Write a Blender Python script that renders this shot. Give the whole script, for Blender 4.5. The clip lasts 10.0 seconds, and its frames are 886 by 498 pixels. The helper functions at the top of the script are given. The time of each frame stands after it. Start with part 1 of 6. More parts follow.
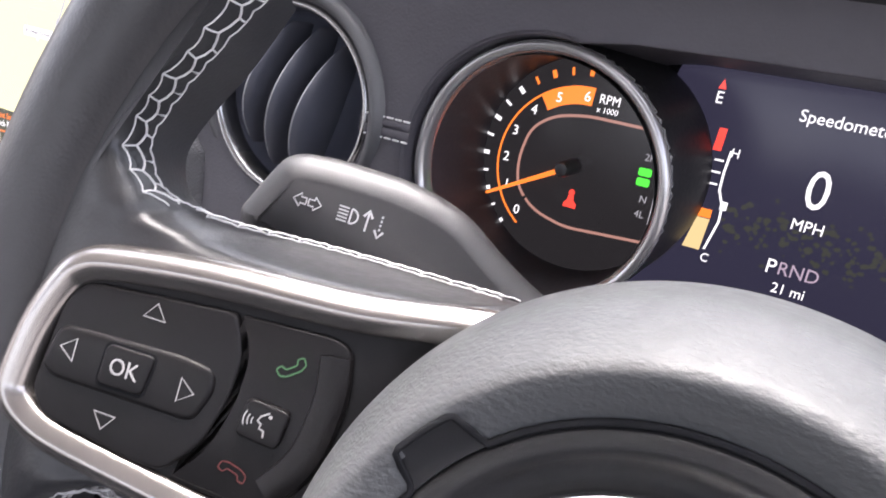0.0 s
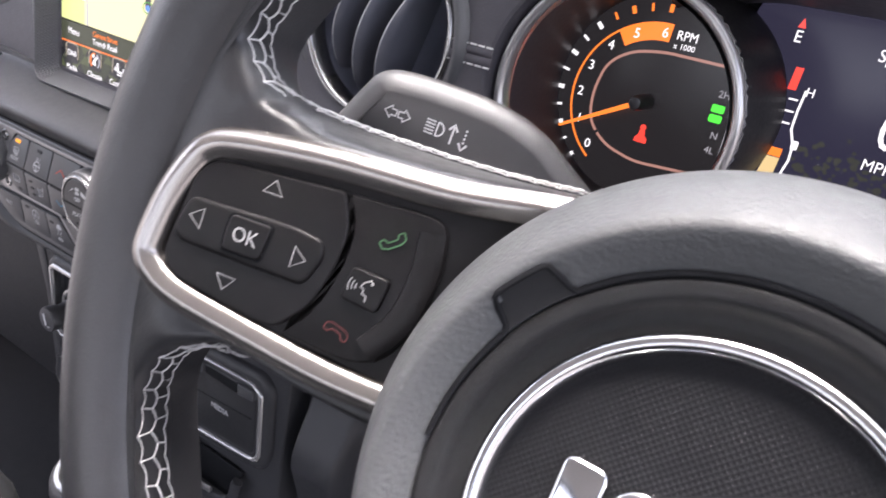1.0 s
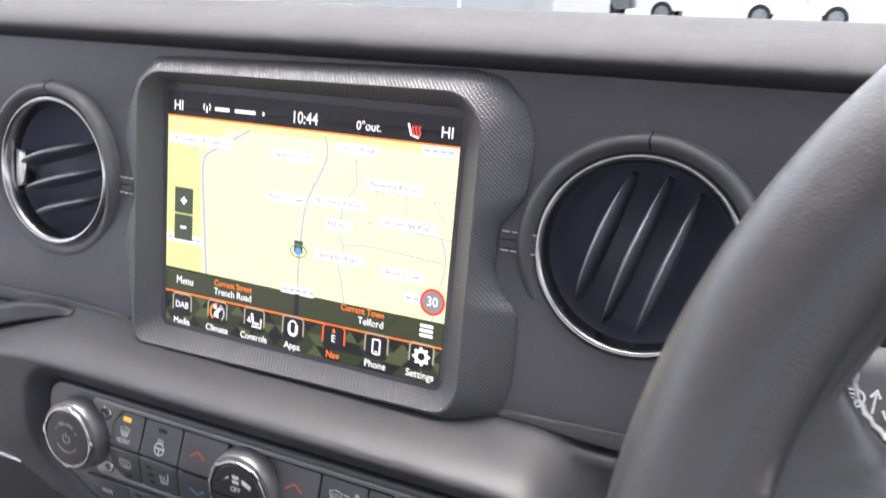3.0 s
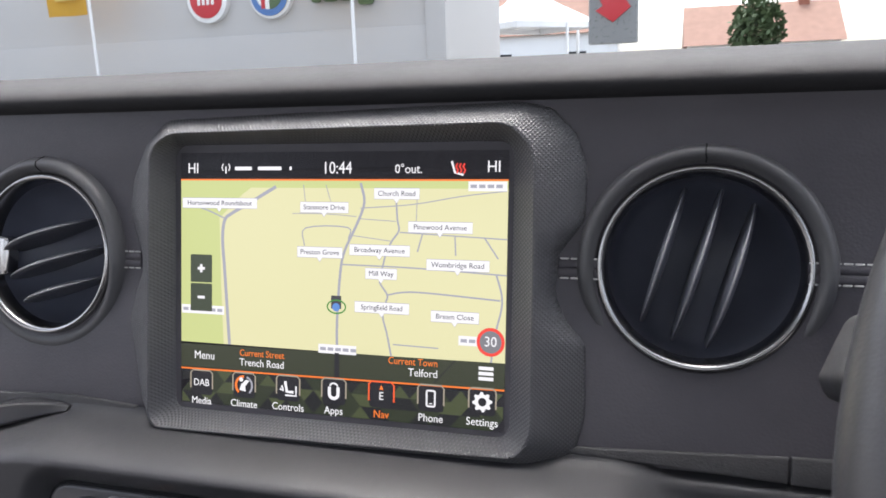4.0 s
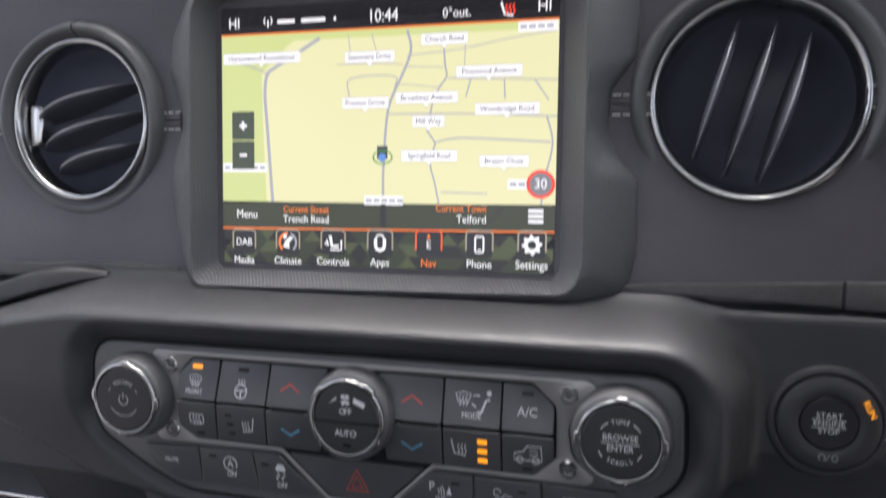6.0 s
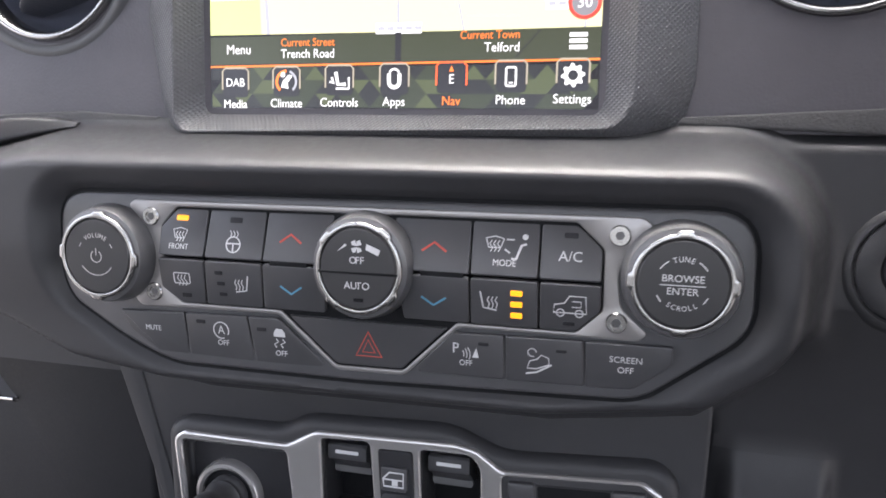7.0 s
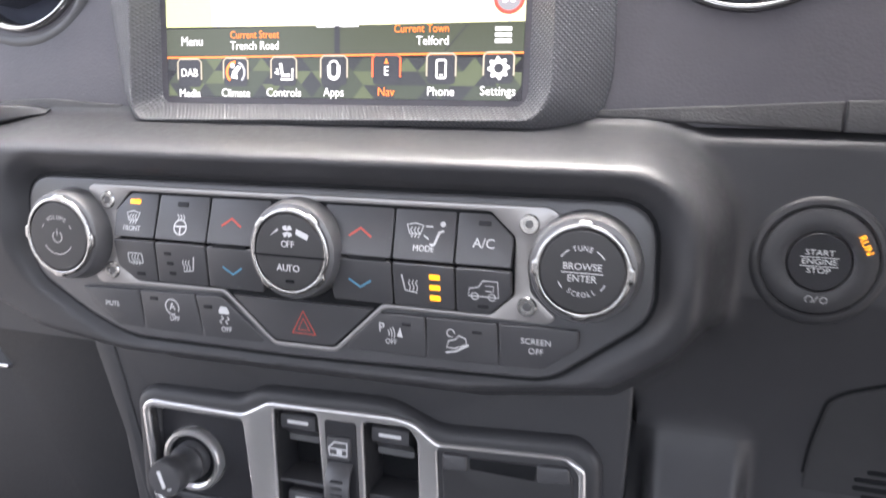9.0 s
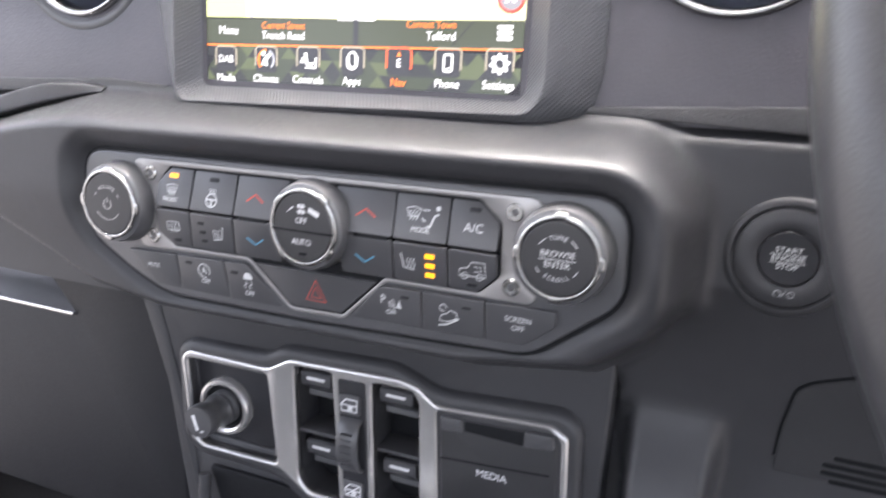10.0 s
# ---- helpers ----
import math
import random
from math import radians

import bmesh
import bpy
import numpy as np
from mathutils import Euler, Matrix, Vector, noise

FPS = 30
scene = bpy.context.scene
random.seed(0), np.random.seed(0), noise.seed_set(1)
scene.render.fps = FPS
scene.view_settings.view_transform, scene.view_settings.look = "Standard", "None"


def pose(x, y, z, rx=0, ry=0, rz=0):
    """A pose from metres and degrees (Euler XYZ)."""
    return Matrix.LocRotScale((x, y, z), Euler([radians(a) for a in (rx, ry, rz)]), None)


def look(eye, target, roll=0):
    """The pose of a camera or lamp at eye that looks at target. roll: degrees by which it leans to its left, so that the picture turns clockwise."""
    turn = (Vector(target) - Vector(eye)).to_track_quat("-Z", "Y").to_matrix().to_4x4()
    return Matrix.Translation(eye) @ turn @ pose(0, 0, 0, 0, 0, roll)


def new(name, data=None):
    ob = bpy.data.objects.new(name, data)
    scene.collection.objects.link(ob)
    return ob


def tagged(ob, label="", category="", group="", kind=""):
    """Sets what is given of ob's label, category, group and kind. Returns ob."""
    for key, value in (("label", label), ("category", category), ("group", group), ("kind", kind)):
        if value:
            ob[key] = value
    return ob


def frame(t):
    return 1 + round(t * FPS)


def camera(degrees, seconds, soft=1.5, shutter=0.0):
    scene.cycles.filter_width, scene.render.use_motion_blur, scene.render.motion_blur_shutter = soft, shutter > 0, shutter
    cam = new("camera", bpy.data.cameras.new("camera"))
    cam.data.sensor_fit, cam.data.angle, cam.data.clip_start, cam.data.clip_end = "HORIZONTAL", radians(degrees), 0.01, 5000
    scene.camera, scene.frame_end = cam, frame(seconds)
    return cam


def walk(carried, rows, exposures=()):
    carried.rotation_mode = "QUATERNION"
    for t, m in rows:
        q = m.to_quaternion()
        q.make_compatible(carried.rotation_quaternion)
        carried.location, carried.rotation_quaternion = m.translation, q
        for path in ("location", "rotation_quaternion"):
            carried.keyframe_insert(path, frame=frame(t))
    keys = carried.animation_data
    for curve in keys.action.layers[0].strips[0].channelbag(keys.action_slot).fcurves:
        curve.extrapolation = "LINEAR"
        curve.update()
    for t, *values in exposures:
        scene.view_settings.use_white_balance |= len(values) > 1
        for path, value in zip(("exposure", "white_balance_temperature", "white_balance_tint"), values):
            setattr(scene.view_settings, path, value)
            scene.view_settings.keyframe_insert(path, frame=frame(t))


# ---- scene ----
cam = camera(61.6, 10.0, soft=1.6, shutter=0.42)
SKY = 0.165
EXPOSURES = [(0, 2.55, 6600, 20), (1.5, 2.4, 6600, 20), (2.2, 2.75, 6550, 17), (3.2, 2.42, 6550, 15), (4.3, 1.78, 6500, 15), (5.4, 1.78, 6500, 15), (6.0, 1.96, 6500, 15), (6.2, 2.05, 6520, 15), (7.3, 3.0, 6650, 16), (10, 3.32, 6650, 16)]
PATH = [
    (0, 0.3874, -0.2489, 1.3153, 63.372, -4.425, 30.075),
    (0.5, 0.3902, -0.2544, 1.3137, 61.010, -4.419, 32.782),
    (1, 0.3927, -0.2747, 1.3065, 60.091, -5.168, 34.926),
    (1.5, 0.3786, -0.2986, 1.3018, 60.315, -5.482, 36.091),
    (1.7, 0.3630, -0.3030, 1.3000, 60.866, -5.070, 36.183),
    (2, 0.3316, -0.3064, 1.3114, 62.297, -4.835, 35.292),
    (2.3, 0.2910, -0.3020, 1.3144, 64.133, -4.238, 32.974),
    (2.5, 0.2633, -0.2945, 1.3121, 65.728, -3.619, 30.786),
    (2.8, 0.2298, -0.2910, 1.3232, 68.372, -2.131, 27.031),
    (3, 0.2139, -0.2945, 1.3301, 69.673, -0.925, 24.424),
    (3.2, 0.2003, -0.3012, 1.3253, 71.452, 0.438, 22.426),
    (4.3, 0.1390, -0.3176, 1.2894, 78.857, 2.173, 15.532),
    (4.5, 0.1314, -0.3169, 1.2848, 79.016, 2.398, 15.279),
    (5, 0.1237, -0.3161, 1.2809, 78.329, 2.667, 15.039),
    (5.5, 0.1267, -0.3202, 1.2715, 78.022, 2.204, 15.030),
    (6, 0.1297, -0.3370, 1.2372, 76.278, 2.046, 15.920),
    (6.2, 0.1301, -0.3363, 1.2192, 75.116, 2.032, 16.056),
    (7.3, 0.0930, -0.3071, 1.1707, 73.281, 0.729, 14.287),
    (7.5, 0.0913, -0.3084, 1.1698, 73.529, 0.547, 14.190),
    (8, 0.0899, -0.3072, 1.1713, 73.660, 0.578, 14.251),
    (8.5, 0.1101, -0.3003, 1.1758, 72.780, 1.019, 15.216),
    (9, 0.1480, -0.3131, 1.1844, 71.353, 1.393, 17.454),
    (9.5, 0.1768, -0.3351, 1.1851, 68.280, 1.514, 22.459),
    (9.8, 0.1761, -0.3314, 1.1921, 68.164, 1.316, 23.397),
    (10, 0.1843, -0.3253, 1.2001, 68.699, 0.896, 23.117),
]
walk(cam, [(t, pose(x, y, z, rx, ry, rz)) for t, x, y, z, rx, ry, rz in PATH], EXPOSURES)

# ---- world and light ----
world = bpy.data.worlds.new("overcast_sky")
scene.world = world
world.use_nodes = True
wn = world.node_tree.nodes
sky = wn.new("ShaderNodeTexSky")
sky.sky_type, sky.sun_disc = "NISHITA", False
sky.sun_elevation, sky.sun_rotation = radians(70), radians(351)
sky.dust_density, sky.air_density = 4.0, 1.0
grey = wn.new("ShaderNodeHueSaturation")
grey.inputs["Saturation"].default_value = 0.5
world.node_tree.links.new(sky.outputs[0], grey.inputs["Color"])
world.node_tree.links.new(grey.outputs[0], wn["Background"].inputs[0])
wn["Background"].inputs[1].default_value = SKY
sun = new("sun", bpy.data.lights.new("sun", "SUN"))
sun.data.energy, sun.data.angle, sun.data.color = 1.5, radians(35), (1.0, 0.97, 0.93)
sun.matrix_world = look((-0.4, 2.6, 9.0), (0, 0, 1.0))

# ---- materials ----
def material(name, color, rough=0.5, metal=0.0, spec=0.5, bump=None, vary=0.12, vary_scale=60.0, rough_vary=0.1, coat=0.0):
    """bump: (kind, scale, strength, distance); kinds noise, wrinkle, cell, knurl, dots."""
    m = bpy.data.materials.new(name)
    m.use_nodes = True
    n, l = m.node_tree.nodes, m.node_tree.links
    b = n["Principled BSDF"]
    b.inputs["Metallic"].default_value = metal
    b.inputs["Specular IOR Level"].default_value = spec
    b.inputs["Coat Weight"].default_value = coat
    b.inputs["Coat Roughness"].default_value = 0.08
    co = n.new("ShaderNodeTexCoord")
    big = n.new("ShaderNodeTexNoise")
    big.inputs["Scale"].default_value = vary_scale
    big.inputs["Detail"].default_value = 5.0
    l.new(co.outputs["Object"], big.inputs["Vector"])
    mix = n.new("ShaderNodeMixRGB")
    mix.inputs[1].default_value = (*[c * (1 - vary) for c in color], 1)
    mix.inputs[2].default_value = (*[c * (1 + vary) for c in color], 1)
    l.new(big.outputs["Fac"], mix.inputs[0])
    l.new(mix.outputs[0], b.inputs["Base Color"])
    fine = n.new("ShaderNodeTexNoise")
    fine.inputs["Scale"].default_value = vary_scale * 9
    l.new(co.outputs["Object"], fine.inputs["Vector"])
    rr = n.new("ShaderNodeMapRange")
    rr.inputs["To Min"].default_value = max(0.02, rough - rough_vary)
    rr.inputs["To Max"].default_value = min(1, rough + rough_vary)
    l.new(fine.outputs["Fac"], rr.inputs["Value"])
    l.new(rr.outputs[0], b.inputs["Roughness"])
    if bump:
        kind, scale, strength, dist = bump
        bp = n.new("ShaderNodeBump")
        bp.inputs["Strength"].default_value, bp.inputs["Distance"].default_value = strength, dist
        if kind in ("noise", "wrinkle"):
            t = n.new("ShaderNodeTexNoise")
            t.inputs["Scale"].default_value, t.inputs["Detail"].default_value = scale, 3.0
            mp = n.new("ShaderNodeMapping")
            mp.inputs["Scale"].default_value = (0.75, 1.2, 1.0) if kind == "wrinkle" else (1, 1, 1)
            l.new(co.outputs["Object"], mp.inputs["Vector"])
            l.new(mp.outputs[0], t.inputs["Vector"])
            l.new(t.outputs["Fac"], bp.inputs["Height"])
        elif kind == "cell":
            t = n.new("ShaderNodeTexVoronoi")
            t.feature = "SMOOTH_F1"
            t.inputs["Scale"].default_value = scale
            l.new(co.outputs["Object"], t.inputs["Vector"])
            l.new(t.outputs["Distance"], bp.inputs["Height"])
        else:
            waves = []
            for turn in (45, -45):
                mp = n.new("ShaderNodeMapping")
                mp.inputs["Rotation"].default_value = (0, 0, radians(turn))
                l.new(co.outputs["Object"], mp.inputs["Vector"])
                w = n.new("ShaderNodeTexWave")
                w.inputs["Scale"].default_value = scale
                l.new(mp.outputs[0], w.inputs["Vector"])
                waves.append(w)
            mm = n.new("ShaderNodeMath")
            mm.operation = "MULTIPLY" if kind == "dots" else "MAXIMUM"
            l.new(waves[0].outputs["Fac"], mm.inputs[0])
            l.new(waves[1].outputs["Fac"], mm.inputs[1])
            l.new(mm.outputs[0], bp.inputs["Height"])
        l.new(bp.outputs[0], b.inputs["Normal"])
    return m


def glow(name, color, strength=1.0):
    """A lit display segment under smooth glass."""
    m = bpy.data.materials.new(name)
    m.use_nodes = True
    b = m.node_tree.nodes["Principled BSDF"]
    b.inputs["Base Color"].default_value = (0.01, 0.01, 0.01, 1)
    b.inputs["Roughness"].default_value = 0.25
    b.inputs["Emission Color"].default_value = (*color, 1)
    b.inputs["Emission Strength"].default_value = strength * 0.315
    return m


def pane_material(name, tint=(0.9, 0.95, 0.93)):
    m = bpy.data.materials.new(name)
    m.use_nodes = True
    b = m.node_tree.nodes["Principled BSDF"]
    b.inputs["Base Color"].default_value = (*tint, 1)
    b.inputs["Roughness"].default_value = 0.0
    b.inputs["IOR"].default_value = 1.1
    b.inputs["Transmission Weight"].default_value = 1.0
    return m


COLLARSKIN = material("padded_collar_skin", (0.082, 0.082, 0.086), 0.44, bump=("cell", 1100, 0.2, 0.0003), vary=0.15, vary_scale=30)
LEATHER = material("black_leather", (0.066, 0.062, 0.072), 0.5, bump=("cell", 900, 0.3, 0.0004), vary=0.15, vary_scale=30)
RIMSKIN = material("smooth_wheel_leather", (0.031, 0.031, 0.033), 0.35, bump=("cell", 1100, 0.2, 0.0003), vary=0.15, vary_scale=30)
PAD = material("dash_pad_vinyl", (0.038, 0.038, 0.04), 0.8, spec=0.12, bump=("noise", 1500, 0.35, 0.0004), vary=0.15, vary_scale=25)
GRAIN = material("soft_grained_plastic", (0.037, 0.037, 0.04), 0.42, spec=0.32, bump=("noise", 2200, 0.3, 0.0003), vary=0.12, vary_scale=40)
HUBSKIN = material("airbag_skin", (0.066, 0.069, 0.071), 0.54, bump=("wrinkle", 820, 0.45, 0.0006), vary=0.1, vary_scale=30)
DARK = material("matt_black_plastic", (0.02, 0.02, 0.023), 0.5, spec=0.25, vary=0.2)
# dark lining, its colour lifted towards blue to paint in veiling haze
BOWL = material("hazed_vent_lining", (0.12, 0.13, 0.17), 0.4, vary=0.15)
GLOVESKIN = material("matt_black_glovebox", (0.011, 0.011, 0.013), 0.55, spec=0.3, bump=("noise", 1500, 0.3, 0.0003), vary=0.2)
# near black for gaps and joints; on flat sheets it paints a hollow's shade
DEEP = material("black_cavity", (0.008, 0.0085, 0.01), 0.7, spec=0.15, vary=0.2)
CAPSKIN = material("satin_black_cap", (0.026, 0.026, 0.028), 0.36, bump=("noise", 3000, 0.12, 0.0002))
BUTTON = material("satin_black_button", (0.056, 0.056, 0.06), 0.36, bump=("noise", 3000, 0.12, 0.0002))
HUBRING = material("smooth_hub_ring", (0.018, 0.018, 0.019), 0.5, spec=0.2, bump=("noise", 2600, 0.15, 0.0002))
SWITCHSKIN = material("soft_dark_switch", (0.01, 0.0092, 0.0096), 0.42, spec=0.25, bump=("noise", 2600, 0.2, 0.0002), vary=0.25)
# pale colour that paints the highlight along the slats' front edges
SLATGLINT = material("slat_edge_glint", (0.3, 0.3, 0.31), 0.28, vary=0.1)
STALKSKIN = material("matt_stalk_plastic", (0.029, 0.029, 0.031), 0.48, spec=0.42, bump=("noise", 2400, 0.25, 0.0003), vary=0.15)
# black slats, paled and blued to carry the same painted haze
SLAT = material("glossy_hazed_slat", (0.092, 0.096, 0.116), 0.34, spec=0.8, vary=0.1)
PLATE = material("satin_charcoal_plate", (0.072, 0.072, 0.077), 0.33, bump=("noise", 2600, 0.15, 0.0002))
KNOBSIDE = material("satin_grey_knob", (0.11, 0.11, 0.114), 0.3, metal=0.3, vary=0.06, vary_scale=60, rough_vary=0.02)
KNURL = material("cross_hatched_plastic", (0.088, 0.088, 0.093), 0.45, bump=("dots", 225, 0.55, 0.0006), vary=0.1)
DOTS = material("dotted_black_plastic", (0.013, 0.013, 0.0145), 0.5, spec=0.15, bump=("knurl", 300, 0.3, 0.0004), vary=0.1)
METAL = material("satin_silver_trim", (0.56, 0.545, 0.535), 0.24, metal=1.0, vary=0.04, vary_scale=60, rough_vary=0.015)
GREYMETAL = material("brushed_grey_trim", (0.3, 0.29, 0.288), 0.3, metal=0.55, vary=0.04, vary_scale=60, rough_vary=0.015)
SILVERTRIM = material("silver_painted_trim", (0.54, 0.53, 0.525), 0.22, metal=0.72, vary=0.04, vary_scale=60, rough_vary=0.015)
# silver trim, tinted warm in its base colour to suggest a warm reflection
SATIN = material("satin_trim_warm_reflection", (0.41, 0.383, 0.362), 0.25, metal=0.9, vary=0.04, vary_scale=60, rough_vary=0.01)
RINGMETAL = material("satin_knob_ring", (0.44, 0.435, 0.43), 0.24, metal=1.0, vary=0.04, vary_scale=80, rough_vary=0.015)
CHROME = material("chrome", (0.75, 0.75, 0.76), 0.12, metal=1.0, vary=0.03, rough_vary=0.04)
THREAD = material("pale_grey_thread", (0.58, 0.575, 0.57), 0.75, bump=("noise", 4000, 0.5, 0.0003))
DIMPRINT = material("pale_worn_print", (0.4, 0.395, 0.39), 0.6, vary=0.15)
PRINT = material("white_print", (0.55, 0.55, 0.56), 0.6, vary=0.05)
FADED = material("grey_print", (0.3, 0.3, 0.31), 0.6, vary=0.05)
REDPRINT = material("red_print", (0.5, 0.07, 0.05), 0.6)
DIMRED = material("dull_red_print", (0.13, 0.03, 0.027), 0.6)
BLUEPRINT = material("blue_print", (0.09, 0.28, 0.42), 0.6)
GREENPRINT = material("green_print", (0.06, 0.17, 0.07), 0.6)
CUPSKIN = material("warm_grey_dial_wall", (0.052, 0.055, 0.064), 0.45, vary=0.1)
GLASSBLACK = material("black_display_glass", (0.008, 0.008, 0.01), 0.12, vary=0.05, rough_vary=0.03)
REDPAINT = material("red_car_paint", (0.35, 0.02, 0.02), 0.3, coat=0.6)
CARPET = material("dark_carpet", (0.012, 0.012, 0.013), 0.95, bump=("noise", 900, 0.8, 0.002), vary=0.3)
WELT = material("rough_cut_edge", (0.055, 0.054, 0.056), 0.7, bump=("noise", 900, 0.5, 0.0007), vary=0.2, vary_scale=300)
HEADLINER = material("grey_headliner", (0.62, 0.62, 0.62), 0.95, bump=("noise", 700, 0.4, 0.001))

# ---- mesh builders: local millimetres, x to the right, y up, z towards the cabin ----
MM = 0.001


def placed(x, y, z, tilt):
    """The pose of a face that leans back by tilt degrees: local x right, y up it, z out of it."""
    return pose(x, y, z, 90 - tilt, 0, 0)


SCREEN_FACE = placed(0, 0, 1.2, 10.0)
CLIMATE_FACE = placed(0, -0.0530, 1.0855, 7.5)
LOWER_FACE = placed(0, -0.031, 0.9851, 8.0)
WHEEL_FACE = placed(0.3916, -0.1524, 1.1992, 24.0)
POD = Matrix(((0.9599, -0.0147, 0.2799, -0.1158), (0.0, 0.9986, 0.0523, 0.0034), (-0.2802, -0.0502, 0.9586, 0.0004), (0, 0, 0, 1)))
HUB_FACE = Matrix.Translation((-0.0047, -0.011, 0.0251)) @ pose(0, 0, 0, -11.1, 0, 0)


def thing(name, m, label, category, group="", kind=""):
    ob = new(name)
    ob.empty_display_size = 0.02
    ob.matrix_world = m
    return tagged(ob, label, category, group, kind)


def finish(name, bm, mat, angle=35):
    bmesh.ops.recalc_face_normals(bm, faces=bm.faces)
    me = bpy.data.meshes.new(name)
    bm.to_mesh(me)
    bm.free()
    me.materials.append(mat)
    for p in me.polygons:
        p.use_smooth = True
    me.set_sharp_from_angle(angle=radians(angle))
    return me


def part(name, bm, mat, parent=None, label="", m=None, angle=35):
    ob = new(name, finish(name, bm, mat, angle))
    if parent is not None:
        ob.parent = parent
    if m is not None:
        ob.matrix_basis = m
    return tagged(ob, label) if label else ob


def shift(pts, d):
    """A closed outline moved inwards by d (outwards: minus); the outline runs anticlockwise."""
    out, k = [], len(pts)
    for i in range(k):
        a, b, c = Vector(pts[i - 1]), Vector(pts[i]), Vector(pts[(i + 1) % k])
        e1, e2 = (b - a), (c - b)
        if e1.length < 1e-6 or e2.length < 1e-6:
            out.append(tuple(b))
            continue
        n1, n2 = Vector((-e1.y, e1.x)).normalized(), Vector((-e2.y, e2.x)).normalized()
        n = n1 + n2
        q = n.length_squared
        n = n1 if q < 0.2 else n * (2 / q)
        out.append((b.x + n.x * d, b.y + n.y * d))
    return out


def area(pts):
    return sum(pts[i - 1][0] * pts[i][1] - pts[i][0] * pts[i - 1][1] for i in range(len(pts)))


def rounded(pts, r=2.0, seg=5):
    """An outline with rounded corners; r is one radius or one for each corner."""
    if area(pts) < 0:
        pts = pts[::-1]
        r = r[::-1] if isinstance(r, (list, tuple)) else r
    out, k = [], len(pts)
    for i in range(k):
        a, b, c = Vector(pts[i - 1]), Vector(pts[i]), Vector(pts[(i + 1) % k])
        ri = r[i] if isinstance(r, (list, tuple)) else r
        u, v = (a - b), (c - b)
        t = min(ri, u.length * 0.48, v.length * 0.48)
        p, q = b + u.normalized() * t, b + v.normalized() * t
        for s in range(seg + 1):
            w = s / seg
            o = p * (1 - w) ** 2 + b * 2 * w * (1 - w) + q * w ** 2
            out.append((o.x, o.y))
    return out


def circle(cx, cy, r, n=48, ry=None):
    return [(cx + r * math.cos(2 * math.pi * i / n), cy + (ry or r) * math.sin(2 * math.pi * i / n)) for i in range(n)]


def box_outline(cx, cy, w, h, r=1.0, seg=4):
    return rounded([(cx - w / 2, cy - h / 2), (cx + w / 2, cy - h / 2), (cx + w / 2, cy + h / 2), (cx - w / 2, cy + h / 2)], r, seg)


def plate(outline, z0, z1, bev=0.4, holes=(), seg=3, bm=None, hole_bev=None):
    """A slab with the given outline and holes, its front edges rounded."""
    bm = bm or bmesh.new()
    if area(outline) < 0:
        outline = outline[::-1]
    tops = []
    for pts, sign, bv in [(outline, 1, bev)] + [(h if area(h) > 0 else h[::-1], -1, hole_bev or bev) for h in holes]:
        rings = [[bm.verts.new((x * MM, y * MM, z0 * MM)) for x, y in pts]]
        steps = range(seg + 1) if bv > 0 else (seg,)
        for s in steps:
            a = s / seg * math.pi / 2
            q = shift(pts, sign * bv * (1 - math.cos(a))) if bv > 0 else pts
            z = z1 - bv + bv * math.sin(a)
            rings.append([bm.verts.new((x * MM, y * MM, z * MM)) for x, y in q])
        for r0, r1 in zip(rings, rings[1:]):
            for i in range(len(r0)):
                bm.faces.new((r0[i - 1], r0[i], r1[i], r1[i - 1]))
        tops.append(rings[-1])
    if holes:
        edges = []
        for ring in tops:
            for i in range(len(ring)):
                edges.append(bm.edges.get((ring[i - 1], ring[i])) or bm.edges.new((ring[i - 1], ring[i])))
        bmesh.ops.triangle_fill(bm, use_beauty=True, use_dissolve=False, edges=edges, normal=(0, 0, 1))
    else:
        bm.faces.new(tops[0])
    return bm


def slab(outline, profile):
    """A closed outline carried through steps of (inset, height), capped at the last."""
    bm = bmesh.new()
    outline = outline if area(outline) > 0 else outline[::-1]
    rings = [[bm.verts.new((x * MM, y * MM, z * MM)) for x, y in shift(outline, d)] for d, z in profile]
    for a, b in zip(rings, rings[1:]):
        for i in range(len(a)):
            bm.faces.new((a[i - 1], a[i], b[i], b[i - 1]))
    bm.faces.new(rings[-1])
    return bm


def lathe(profile, n=64, cx=0, cy=0, bm=None):
    """A turned shape about the local z axis; profile of (radius, z)."""
    bm = bm or bmesh.new()
    rings = []
    for r, z in profile:
        if r < 1e-6:
            rings.append([bm.verts.new((cx * MM, cy * MM, z * MM))])
        else:
            rings.append([bm.verts.new(((cx + r * math.cos(2 * math.pi * i / n)) * MM, (cy + r * math.sin(2 * math.pi * i / n)) * MM, z * MM)) for i in range(n)])
    for a, b in zip(rings, rings[1:]):
        for i in range(n):
            if len(a) == 1 and len(b) == 1:
                continue
            if len(a) == 1:
                bm.faces.new((a[0], b[i - 1], b[i]))
            elif len(b) == 1:
                bm.faces.new((a[i - 1], a[i], b[0]))
            else:
                bm.faces.new((a[i - 1], a[i], b[i], b[i - 1]))
    return bm


